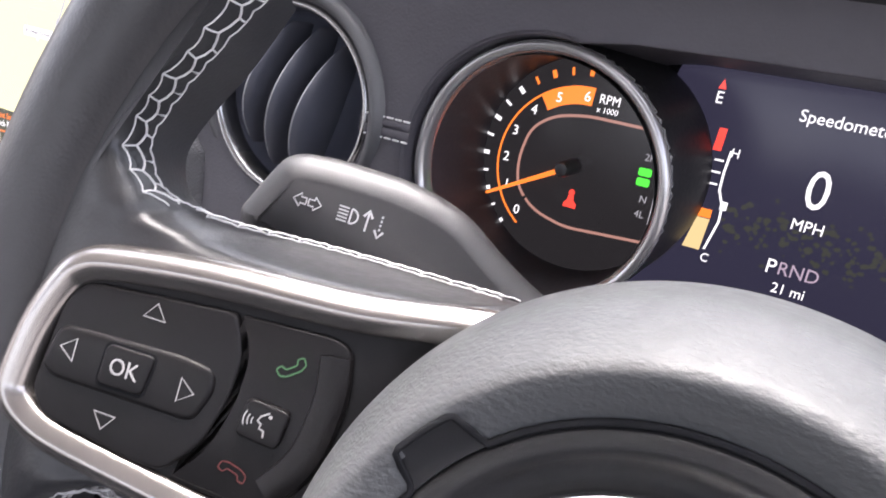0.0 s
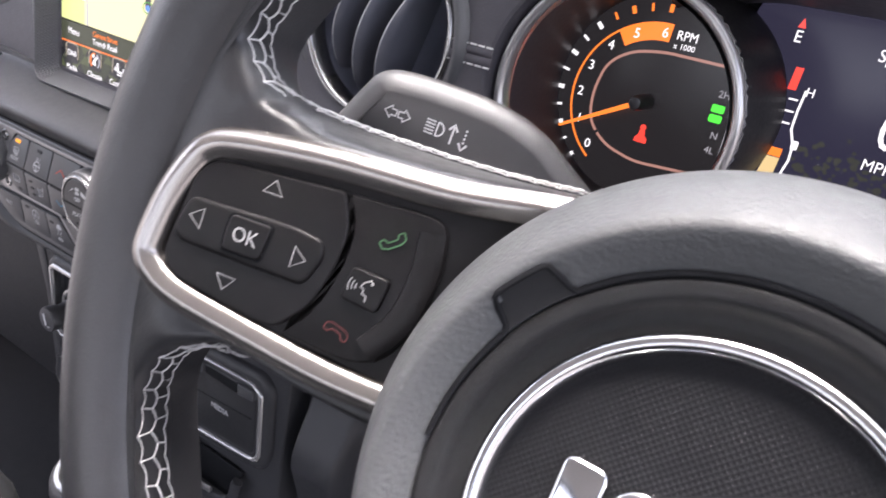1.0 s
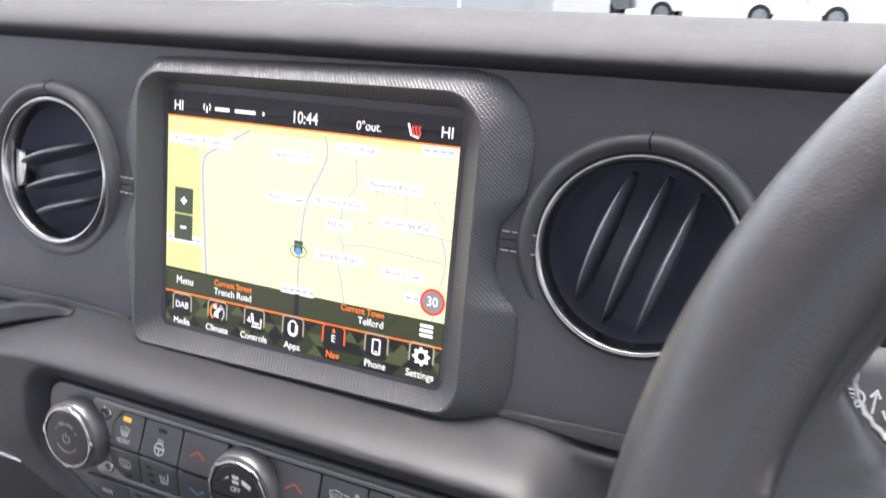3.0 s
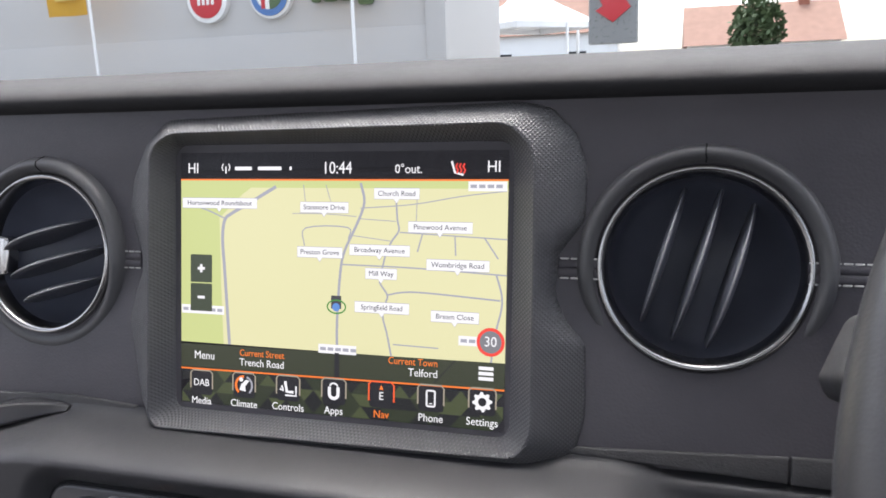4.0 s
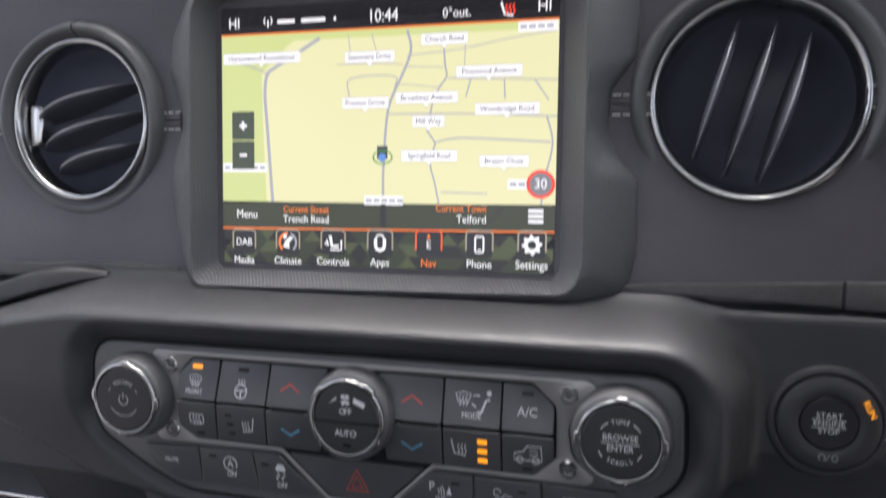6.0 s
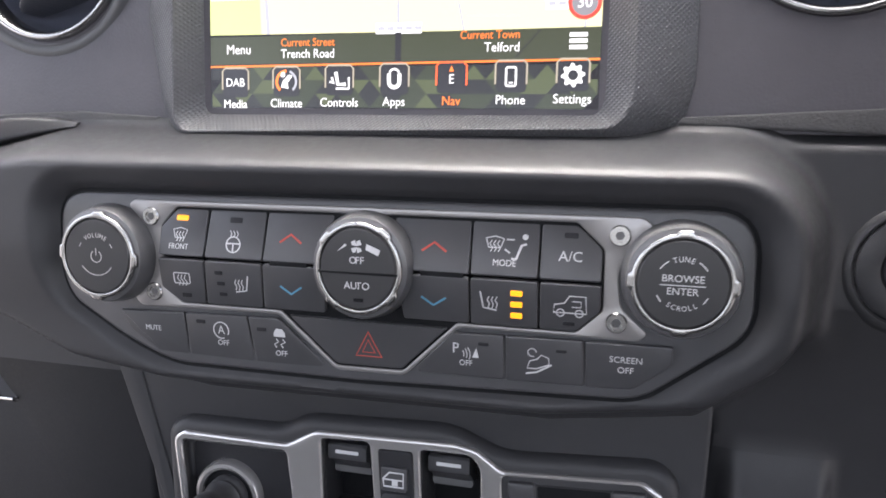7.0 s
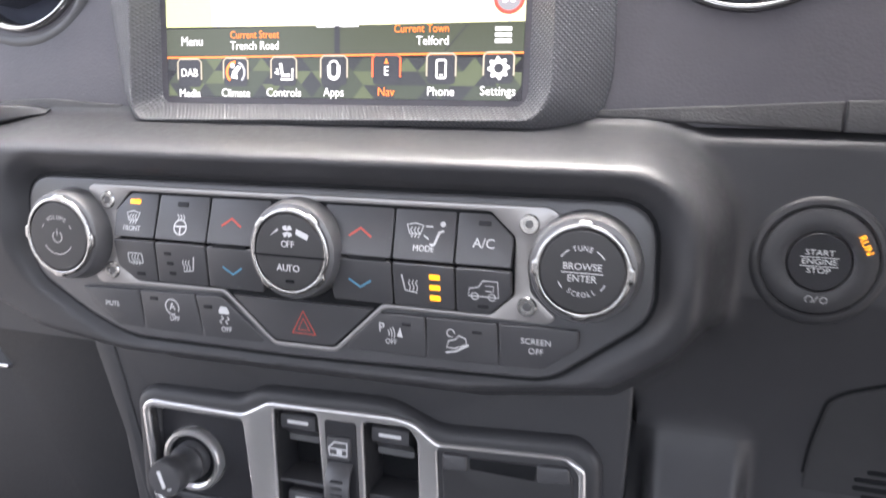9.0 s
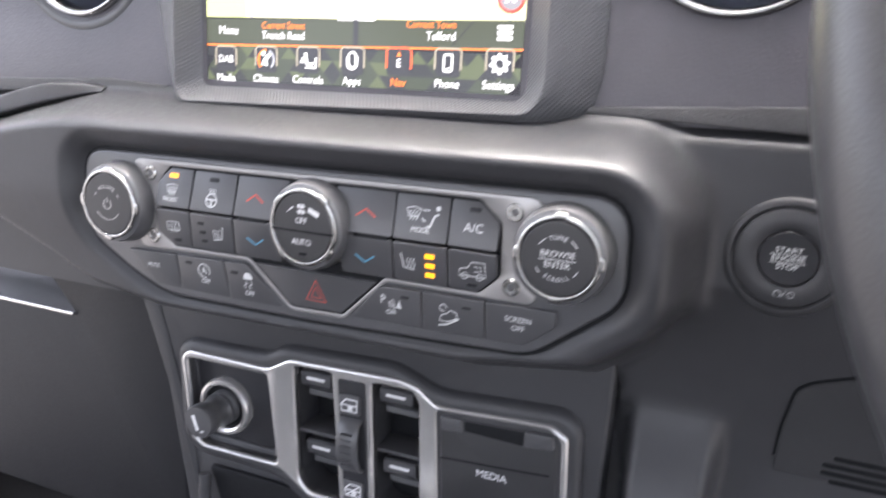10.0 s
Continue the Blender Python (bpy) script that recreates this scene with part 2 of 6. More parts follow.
def sweep(path, section, closed=False, bm=None, up=(0, 0, 1), caps=True):
    """A section of (side, out) swept along a path of 3D points."""
    bm = bm or bmesh.new()
    path = [Vector(p) for p in path]
    k, rings = len(path), []
    for i, p in enumerate(path):
        if closed:
            t = path[(i + 1) % k] - path[i - 1]
        else:
            t = path[min(i + 1, k - 1)] - path[max(i - 1, 0)]
        t.normalize()
        s = t.cross(Vector(up))
        if s.length < 1e-5:
            s = t.cross(Vector((1, 0, 0)))
        s.normalize()
        o = s.cross(t)
        rings.append([bm.verts.new((p + s * a + o * b) * MM) for a, b in (section(i / max(1, k - 1)) if callable(section) else section)])
    n = len(rings[0])
    for i in range(k if closed else k - 1):
        a, b = rings[i], rings[(i + 1) % k]
        for j in range(n):
            bm.faces.new((a[j - 1], a[j], b[j], b[j - 1]))
    if caps and not closed:
        bm.faces.new(rings[0])
        bm.faces.new(rings[-1][::-1])
    return bm


def oval(rx, ry, n=12):
    return [(rx * math.cos(2 * math.pi * i / n), ry * math.sin(2 * math.pi * i / n)) for i in range(n)]


def smooth_path(pts, per=6, closed=False):
    """A Catmull-Rom curve through the points."""
    pts = [Vector(p) for p in pts]
    k, out = len(pts), []
    for i in range(k if closed else k - 1):
        p1, p2 = pts[i], pts[(i + 1) % k]
        p0 = pts[i - 1] if closed or i > 0 else p1 * 2 - p2
        p3 = pts[(i + 2) % k] if closed or i + 2 < k else p2 * 2 - p1
        for s in range(per):
            t = s / per
            out.append(0.5 * ((2 * p1) + (p2 - p0) * t + (2 * p0 - 5 * p1 + 4 * p2 - p3) * t * t + (3 * p1 - p0 - 3 * p2 + p3) * t ** 3))
    if not closed:
        out.append(pts[-1])
    return out


def stroke(pts, w, z, bm=None, thick=0.12, closed=False):
    """A thin printed line."""
    sec = [(-w / 2, 0), (w / 2, 0), (w / 2, thick), (-w / 2, thick)]
    return sweep([(x, y, z) for x, y in pts], sec, closed=closed, bm=bm)


def line(pts, w, z, bm=None, thick=0.12, closed=False):
    """A finer printed line."""
    return stroke(pts, w * 0.74, z, bm, thick, closed)


def flat(pts, z, bm=None, thick=0.12):
    return plate(pts, z, z + thick, 0, bm=bm, seg=1)


def arc(cx, cy, r, a0, a1, n=16):
    return [(cx + r * math.cos(radians(a0 + (a1 - a0) * i / n)), cy + r * math.sin(radians(a0 + (a1 - a0) * i / n))) for i in range(n + 1)]


def lettering(text, size, x, y, z, mat, parent, name="lettering", align="CENTER", label="", turn=0, stretch=1.0, m=None):
    """Raised writing in the built-in font, its capitals size mm high, centred on (x, y)."""
    cu = bpy.data.curves.new(name, "FONT")
    cu.body, cu.size, cu.align_x, cu.align_y, cu.extrude = text, size / 0.7 * MM, align, "CENTER", 0.06 * MM
    cu.resolution_u = 3
    tmp = new(name + "_curve", cu)
    dg = bpy.context.evaluated_depsgraph_get()
    me = bpy.data.meshes.new_from_object(tmp.evaluated_get(dg))
    bpy.data.objects.remove(tmp)
    bpy.data.curves.remove(cu)
    me.materials.clear()
    me.materials.append(mat)
    ob = new(name, me)
    ob.parent = parent
    ob.matrix_basis = (m or Matrix()) @ Matrix.Translation((x * MM, y * MM, (z + 0.06) * MM)) @ Matrix.Rotation(radians(turn), 4, "Z") @ Matrix.Diagonal((stretch, 1, 1, 1))
    return tagged(ob, label) if label else ob


def curved(text, size, r, middle, z, mat, parent, inward=False, name="lettering"):
    """Raised writing along an arc of radius r about the local centre."""
    bm = bmesh.new()
    step = math.degrees(size * 1.02 / r)
    for i, ch in enumerate(text):
        a = (i - (len(text) - 1) / 2) * step
        a = middle + a if inward else middle - a
        ob = lettering(ch, size, r * math.cos(radians(a)), r * math.sin(radians(a)), z, mat, parent, "glyph", turn=a + 90 if inward else a - 90, stretch=0.9)
        me = ob.data
        me.transform(ob.matrix_basis)
        bm.from_mesh(me)
        bpy.data.objects.remove(ob)
        bpy.data.meshes.remove(me)
    return part(name, bm, mat, parent)


def smoothstep(a, b, x):
    t = min(1.0, max(0.0, (x - a) / (b - a)))
    return t * t * (3 - 2 * t)


def inside_distance(pts, x, y):
    """Signed distance to an outline: positive inside."""
    d, ins = 1e9, False
    for i in range(len(pts)):
        (ax, ay), (bx, by) = pts[i - 1], pts[i]
        ex, ey = bx - ax, by - ay
        t = max(0.0, min(1.0, ((x - ax) * ex + (y - ay) * ey) / (ex * ex + ey * ey + 1e-9)))
        d = min(d, math.hypot(x - ax - t * ex, y - ay - t * ey))
        if (ay > y) != (by > y) and x < ex * (y - ay) / (by - ay + 1e-12) + ax:
            ins = not ins
    return d if ins else -d


def relief(x0, x1, dx, y0, y1, dy, height):
    """A sheet whose height over (x, y) is given by a function; None leaves a gap."""
    bm = bmesh.new()
    nx, ny = round((x1 - x0) / dx), round((y1 - y0) / dy)
    grid = []
    for j in range(ny + 1):
        row = []
        for i in range(nx + 1):
            x, y = x0 + (x1 - x0) * i / nx, y0 + (y1 - y0) * j / ny
            h = height(x, y)
            row.append(None if h is None else bm.verts.new((x * MM, y * MM, h * MM)))
        grid.append(row)
    for j in range(ny):
        for i in range(nx):
            q = (grid[j][i], grid[j][i + 1], grid[j + 1][i + 1], grid[j + 1][i])
            if None not in q:
                bm.faces.new(q)
    return bm


def block(x0, y0, z0, x1, y1, z1, bm=None):
    """A box in world metres."""
    bm = bm or bmesh.new()
    v = [bm.verts.new((x, y, z)) for x in (x0, x1) for y in (y0, y1) for z in (z0, z1)]
    for f in ((0, 1, 3, 2), (4, 6, 7, 5), (0, 4, 5, 1), (2, 3, 7, 6), (0, 2, 6, 4), (1, 5, 7, 3)):
        bm.faces.new([v[i] for i in f])
    return bm

# ---- the vehicle's shell ----
def shell():
    grey = HEADLINER
    tagged(part("floor", block(-0.72, -1.7, 0.5, 0.72, 0.30, 0.55), CARPET), "dark carpet on the vehicle floor", "floor", kind="structure")
    tagged(part("ceiling", block(-0.72, -1.7, 1.74, 0.72, -0.18, 1.78), grey), "pale grey roof lining above the cabin", "ceiling", kind="structure")
    # unseen body sides; the left doorway is left open only to balance the light
    for name, s in (("wall_left", -1), ("wall_right", 1)):
        bm = block(s * 0.72, -1.7, 0.0, s * 0.78, 0.34, 0.62)
        block(s * 0.72, 0.16, 0.62, s * 0.78, 0.34, 1.22, bm)
        block(s * 0.72, -1.7, 1.68, s * 0.78, -0.16, 1.78, bm)
        block(s * 0.72, -0.85, 0.62, s * 0.78, -0.75, 1.68, bm)
        block(s * 0.72, -1.7, 0.62, s * 0.78, -0.85, 1.02, bm)
        block(s * 0.72, -1.7, 1.02, s * 0.78, -1.64, 1.68, bm)
        tagged(part(name, bm, DARK), "dark body side with an open doorway to admit light", "body side", kind="structure")
        v = [(s * 0.75, 0.32, 1.22), (s * 0.75, -0.16, 1.75)]
        bm = sweep([(x / MM, y / MM, z / MM) for x, y, z in v], oval(30, 30), up=(1, 0, 0))
        tagged(part("trim", bm, DARK), "dark windscreen pillar", "pillar", kind="structure")
    bm = block(-0.72, -1.76, 0.0, 0.72, -1.7, 1.02)
    block(-0.72, -1.76, 1.66, 0.72, -1.7, 1.78, bm)
    tagged(part("wall_back", bm, DARK), "dark rear of the cabin with a window", "tailgate", kind="structure")
    tagged(part("wall_front", block(-0.72, 0.30, 0.0, 0.72, 0.34, 1.24), DARK), "dark bulkhead behind the dashboard", "bulkhead", kind="structure")
    bm = bmesh.new()
    c = [(-0.71, 0.31, 1.26), (0.71, 0.31, 1.26), (0.71, -0.16, 1.74), (-0.71, -0.16, 1.74)]
    nrm = Vector((0, 0.72, 0.69)) * 0.005
    a = [bm.verts.new(p) for p in c]
    b = [bm.verts.new(Vector(p) + nrm) for p in c]
    bm.faces.new(a)
    bm.faces.new(b[::-1])
    for i in range(4):
        bm.faces.new((a[i - 1], a[i], b[i], b[i - 1]))
    w = part("window_1", bm, pane_material("windscreen_glass"))
    w.visible_shadow = False
    tagged(w, "clear laminated windscreen above the dashboard", "windscreen", kind="structure")
    # painted sill of the passenger door opening
    bm = block(-0.735, 0.06, 0.55, -0.705, 0.158, 0.80)
    tagged(part("door_sill", bm, REDPAINT), "red painted door opening beside the footwell", "door sill", kind="structure")


shell()

# ---- the dashboard's large forms ----
PANEL = rounded([(-141.5, -10), (-140, 26.3), (143, 28.5), (144, -14), (107, -42.5), (-4, -46), (-88, -46), (-110, -37), (-137, -21)], [10, 14, 16, 10, 8, 6, 10, 8, 8], 6)
LIP = [(-430, 40), (-330, 30), (-300, 22), (-224, -9), (-181, -28), (-141, -45), (-95, -51), (72, -49), (130, -41), (152, -25), (164, -10)]


def lip_at(x):
    for (a, ya), (b, yb) in zip(LIP, LIP[1:]):
        if a <= x <= b:
            return ya + (yb - ya) * (x - a) / (b - a)
    return LIP[0][1] if x < LIP[0][0] else LIP[-1][1]


def bolster_height(x, v):
    face = -0.5 + 5.5 * smoothstep(-38, 5, v)
    if -175 < x < 172:
        d = inside_distance(PANEL, x, v)
        wide = 8.0 + 5.0 * smoothstep(-30, 10, v)
        crest = -0.5 + 5.5 * smoothstep(-38, 5, v)
        q = 0.45 * smoothstep(-wide, -3, d) + 0.55 * smoothstep(-5, 0, d)
        face = crest * (1 - q) - 4.0 * q
    # outside the padded body: above and to the right with a round corner, below along the lip
    e = math.hypot(max(x - 132, 0), max(v - 13.5, 0)) - 24 if x > 132 else v - 37.5 + min(13.0, 11 * (max(0, -150 - x) / 66) ** 1.3)
    e = soft_max(e, (lip_at(x) - v) * 1.15, 9)
    body = face - 38 * smoothstep(0, 20.5, e) - 26 * smoothstep(19, 40, e)
    return soft_max(body, right_side(x, v), 5)


def soft_max(a, b, k):
    h = max(k - abs(a - b), 0)
    return max(a, b) + h * h / (4 * k)


def right_side(x, v):
    """The set-back surface round the ignition button and the knee column below it."""
    near = 1 - smoothstep(-72, -48, v)
    fade = smoothstep(88 + 42 * near, 139, x)
    column = 38 * smoothstep(-66, -134, v) if v < -66 else 0
    column *= smoothstep(140, 150, x) * (1 - smoothstep(180, 191, x))
    return -31.0 - 0.33 * max(0, -v - 10) - 10 * smoothstep(48.5, 57, v) - 42 * (1 - fade) + column


dash = thing("dashboard", Matrix(), "black soft-touch dashboard with stitched leather fascia", "dashboard")
part("bolster", relief(-430, 480, 2.6, -78, 58, 1.8, bolster_height), GRAIN, dash, "soft grained black padding round the climate panel", CLIMATE_FACE, 60)


bm = plate(shift(PANEL, -1.5), -12, -2.0, 0, holes=[PANEL])
part("panel_gap", bm, DEEP, dash, "", CLIMATE_FACE @ Matrix.Translation((0, 0, -0.0004)))


def knee_height(x, v):
    return soft_max(-60, right_side(x, v), 5)


part("knee_panel", relief(126, 480, 2, -330, -78, 4, knee_height), GRAIN, dash, "smooth black panel below the ignition button", CLIMATE_FACE, 60)
KNEE = CLIMATE_FACE @ Matrix.Translation((0, -0.010, -0.031)) @ Matrix.Rotation(radians(18.3), 4, "X")
COVER = rounded([(240, -32), (219, -41), (213.5, -46), (210.5, -68), (209, -110), (207, -330), (430, -330), (430, -20)], [6, 4, 3, 5, 8, 2, 2, 2])
bm = plate(COVER, -25, 1.6, 1.0)
cover = part("knee_cover", bm, PAD, dash, "black removable knee cover with vent slots", KNEE)
part("cover_gap", plate(shift(COVER, -1.2), -25, 0.5, 0), DEEP, cover)
for i in range(4):
    part("slot", plate(box_outline(244 + abs(i - 1.5) * 2, -79.6 - 4.8 * i, 34 - abs(i - 1.5) * 4, 2.8, 1.3), 1, 1.9, 0.3), DEEP, cover)

# fascia with the openings for vents and dials
VENTS = [(-172.5, 16.8, -3.0), (168.7, 20.4, -5.0)]
bm = plate([(-640, -66), (640, -66), (640, 99), (-640, 99)], -14, 0, 0.5,
           holes=[circle(VENTS[0][0], VENTS[0][1], 44, 64), circle(VENTS[1][0], VENTS[1][1], 44, 64), arc(287.3, 13, 54.8, 80, 302, 44) + [(330, -50), (480, -50), (480, 74.4), (395, 71.6), (345, 70.4), (318, 69.6)]])
part("fascia", bm, LEATHER, dash, "black leather-covered fascia", SCREEN_FACE)
bm = plate([(-640, -90), (640, -90), (640, -64), (-640, -64)], -30, -6, 1)
part("fascia_foot", bm, DARK, dash, "", SCREEN_FACE)
bm = plate([(-640, -84), (-640, -73), (-205, -62), (-156, -59.6), (-112, -62), (-112, -67), (-156, -68)], -2, 2.2, 1.0)
part("edge_welt", bm, WELT, dash, "rough cut edge along the fascia", SCREEN_FACE)
bm = plate([(112, -60.4), (112, -63), (204.4, -66.5), (204.4, -55.4)], -2, 2.2, 1.0)
plate([(205.4, -66.6), (480, -74), (480, -46), (205.4, -55.2)], -2, 2.2, 1.0, bm=bm)
part("edge_welt", bm, WELT, dash, "rough cut edge along the fascia", SCREEN_FACE)
# leather lining between the fascia and the dial
bm = bmesh.new()
rows = [[bm.verts.new((x * MM, y * MM, z * MM)) for x, y in arc(287.3, 13, r, 80, 302, 60)] for r, z in ((56.4, 0.4), (55, -0.2), (54.4, -2), (54.2, -22))]
for a, b in zip(rows, rows[1:]):
    for i in range(60):
        bm.faces.new((a[i], a[i + 1], b[i + 1], b[i]))
part("dial_lining", bm, LEATHER, dash, "", SCREEN_FACE, 60)
# the overhanging top pad
prof = [(90, -16), (92, -3), (93.6, 3), (95.6, 6.4), (98, 7.6), (100.6, 6.6), (103.2, 4), (106, -1), (109, -8), (112.5, -18), (117, -34), (122, -50), (125.6, -62), (127.2, -70), (127.6, -85), (123, -140), (110, -230), (96, -285), (84, -292), (62, -296), (50, -280), (70, -160), (90, -60)]
bm = sweep([(-680, 0, 0), (-300, 0, 0), (0, 0, 0), (300, 0, 0), (680, 0, 0)], [(-a, b) for a, b in prof], up=(0, 0, 1))
part("top_pad", bm, PAD, dash, "matt black moulded dashboard top", SCREEN_FACE, 50)
# passenger-side trim bar, rising to a point at the fascia
STATIONS = [(-153, -65, -67.4, 6), (-162, -63.8, -69.2, 9), (-176, -63.4, -73, 15), (-192, -66, -77.5, 21), (-232, -79, -90, 33), (-300, -96, -108, 42), (-450, -127, -141, 50), (-620, -150, -166, 56)]
tops = smooth_path([(x, a, z) for x, a, b, z in STATIONS], 5)
lows = smooth_path([(x, b, z) for x, a, b, z in STATIONS], 5)
bm = bmesh.new()
rings = []
for p, q in zip(tops, lows):
    wide = p.y - q.y
    ring = rounded([(q.y, q.z - 22), (p.y + 1, p.z - 22), (p.y, p.z - 1.5), (q.y, q.z + 1.5)], min(2.4, wide * 0.3), 4)
    rings.append([bm.verts.new((p.x * MM, a * MM, b * MM)) for a, b in ring])
for a, b in zip(rings, rings[1:]):
    for k in range(len(a)):
        bm.faces.new((a[k - 1], a[k], b[k], b[k - 1]))
bm.faces.new(rings[0])
part("trim_bar", bm, GRAIN, dash, "tapered satin grey trim panel on the passenger side", SCREEN_FACE, 60)
# lower stack
bm = plate(rounded([(-143, 55), (-103, -200), (132, -200), (138, 55)], 4), -40, -6, 2, holes=[box_outline(4, -30, 82, 86, 2), box_outline(-80, -28, 54, 46, 2)])
part("stack_panel", bm, GRAIN, dash, "dark lower centre stack", LOWER_FACE)
bm = plate([(-155, 60), (-137.5, 60), (-133.2, 26.2), (-113.4, -44.2), (-105.6, -107), (-101, -200), (-103, -200), (-107.6, -107), (-121.4, -45.7), (-147, 31.4)], -60, -5, 0.8)
part("side_strip", bm, GRAIN, dash, "grained grey strip along the centre stack", LOWER_FACE)
# glovebox
POCKET = rounded([(-460, -19), (-265.6, -19.3), (-300, 19.6), (-310, 38), (-322, 43.5), (-460, 43)], [2, 2, 4, 6, 8, 2], 4)
bm = plate(rounded([(-680, -180), (-165, -180), (-172, 55), (-680, 90)], 8), -80, -58, 4, holes=[POCKET], hole_bev=2)
part("glovebox", bm, GLOVESKIN, dash, "dark glovebox door", LOWER_FACE)
glove = thing("glovebox_latch", LOWER_FACE, "dark glovebox grip recess with a silver lower edge", "latch")
part("recess", plate(shift(POCKET, -4), -104, -98, 0.5), GLOVESKIN, glove)
bm = bmesh.new()
rows = [[bm.verts.new((x * MM, y * MM, z * MM)) for x in (-462, -400, -340, right)] for y, z, right in ((-22, -60, -262), (-17.6, -57.4, -265), (-14.5, -60, -268), (-4, -74, -277), (8, -100, -287))]
for a, b in zip(rows, rows[1:]):
    for k in range(3):
        bm.faces.new((a[k], a[k + 1], b[k + 1], b[k]))
part("grip", bm, PLATE, glove, "smooth grey grip floor", angle=60)
part("edge_trim", sweep([(-460, -18, -56.4), (-340, -18, -56.4), (-267, -18.4, -56.6)], oval(1.5, 1.0)), METAL, glove, "bright silver edge")
part("lock", lathe([(0, 4), (6, 4), (7, 3), (7, -6)], 24, -378, 20), CHROME, glove, m=Matrix.Translation((0, 0, -0.096)))


# ---- stitched seams on the fascia ----
def seam(x0, x1, v):
    ob = thing("leather_strap", SCREEN_FACE, "black leather joint with two rows of pale stitching", "leather joint", "stitched joints on the fascia")
    for q in (-2.0, 2.0):
        part("strap", sweep([(x0, v + q, 0), (x1, v + q, 0)], [(a * 2.1, max(0, b) * 0.8) for a, b in oval(1, 1, 16)], up=(0, 0, 1)), LEATHER, ob, angle=60)
    n = max(2, round((x1 - x0) / 4.2))
    for dv in (-4.3, 4.3):
        for i in range(n):
            a = x0 + (x1 - x0) * (i + 0.12) / n
            b = x0 + (x1 - x0) * (i + 0.88) / n
            part("stitch", sweep([(a, v + dv, 0.1), (a + 0.5, v + dv, 0.5), (b - 0.5, v + dv, 0.5), (b, v + dv, 0.1)], oval(0.42, 0.34, 6)), THREAD, ob)


seam(-130, -110, 15.3)
seam(109, 127.5, 18.8)
seam(209, 234, 20)
seam(-240, -214, 14)


# ---- air vents ----
def vent(cx, cy, z, tilt, offsets, label, tab, dome=17):
    ob = thing("air_vent", SCREEN_FACE @ Matrix.Translation((cx * MM, cy * MM, z * MM)), label, "air vent", "round dashboard vents")
    collar = [(43.8, 2.6), (44.6, 5.4), (46, 8), (47.8, 9.5), (49.8, 9.2), (51.6, 6.6), (53.4, 2.4), (54.8, -2), (55.6, -9)]
    bm = lathe(collar, 72)
    for vert in bm.verts:
        # the padding thins out below the ring
        if vert.co.z > 0:
            vert.co.z *= 1 - 0.6 * smoothstep(5, -40, vert.co.y / MM)
    part("housing", bm, COLLARSKIN, ob, "padded black collar", angle=60)
    part("collar_joint", sweep([(0.3 * math.sin(r), r, q + 0.05) for r, q in collar[1:7]], oval(0.32, 0.3, 6), up=(0, 0, 1)), DEEP, ob)
    part("ring", lathe([(39.2, -4), (39.6, 1.2), (40.4, 4.4), (41.6, 6.1), (42.7, 6.3), (43.7, 5.2), (44.2, 3), (44.2, -8)], 72), RINGMETAL, ob, "satin silver bezel ring", angle=60)
    part("bowl", lathe([(39.8, 0), (39, -12), (35, -22), (20, -29), (0, -31)], 48), BOWL, ob, angle=60)
    t = Matrix.Rotation(radians(tilt), 4, "Z")
    for u in offsets:
        half = math.sqrt(max(4, 39 ** 2 - u ** 2)) - 4.5
        bm = bmesh.new()
        rows, crest = [], []
        for k in range(33):
            y = -half + 2 * half * k / 32
            q = abs(y / half)
            front = dome * (1 - q ** 2) - 3.0
            th = 1.5 - 1.1 * q ** 2
            rows.append([bm.verts.new((a * MM, y * MM, z * MM)) for a, z in ((u - 0.5 * th, front - 0.7), (u, front), (u + 0.5 * th, front - 0.5), (u + th + 0.8, front - 5), (u + th + 1.4, -16), (u - th, -16), (u - th, front - 5))])
            if q < 0.9:
                crest.append((u, y, front + 0.12))
        for a, b in zip(rows, rows[1:]):
            for j in range(7):
                bm.faces.new((a[j - 1], a[j], b[j], b[j - 1]))
        slat = part("slat", bm, SLAT, ob, m=t, angle=50)
        # a thin pale strip draws the slat's highlight
        part("edge", sweep(crest, lambda q: oval(0.42 * (1 - abs(2 * q - 1) ** 3) + 0.06, 0.3, 8)), SLATGLINT, slat, "front edge with its glint as a pale strip")
    if tab:
        part("tab", plate(rounded([(-37.6, -14), (-30.5, -13), (-29, -3), (-29.5, 8), (-37.6, 9)], 2.5), -7, 0.5, 1.4), METAL, ob, "bright thumb tab")
    return ob


vent(*VENTS[0], 90 + 17.4, (10.2, -5.8, -21.4), "round air vent with slanted level slats and silver ring", True)
vent(*VENTS[1], -16, (-17, -2.2, 12.4), "round air vent with near upright slats and silver ring", False)

# ---- touchscreen unit ----
MAP = glow("map_cream", (0.71, 0.7, 0.4))
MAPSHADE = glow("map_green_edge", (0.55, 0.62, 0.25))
ROAD = glow("map_road", (0.36, 0.37, 0.42))
WHITE = glow("display_white", (0.85, 0.86, 0.88))
ORANGE = glow("display_orange", (0.9, 0.21, 0.03))
REDGLOW = glow("display_red", (0.85, 0.06, 0.04))
NAVGLOW = glow("display_orange_red", (0.9, 0.12, 0.03))
BARGREEN = glow("display_olive", (0.035, 0.042, 0.022))
CAMO = glow("display_camouflage", (0.026, 0.034, 0.018))
CAMOLIGHT = glow("display_camouflage_light", (0.06, 0.075, 0.032))
CAMODARK = glow("display_camouflage_dark", (0.012, 0.013, 0.014))
BLACKLIT = glow("display_black", (0.014, 0.014, 0.018))
INK = glow("display_ink", (0.05, 0.05, 0.06))
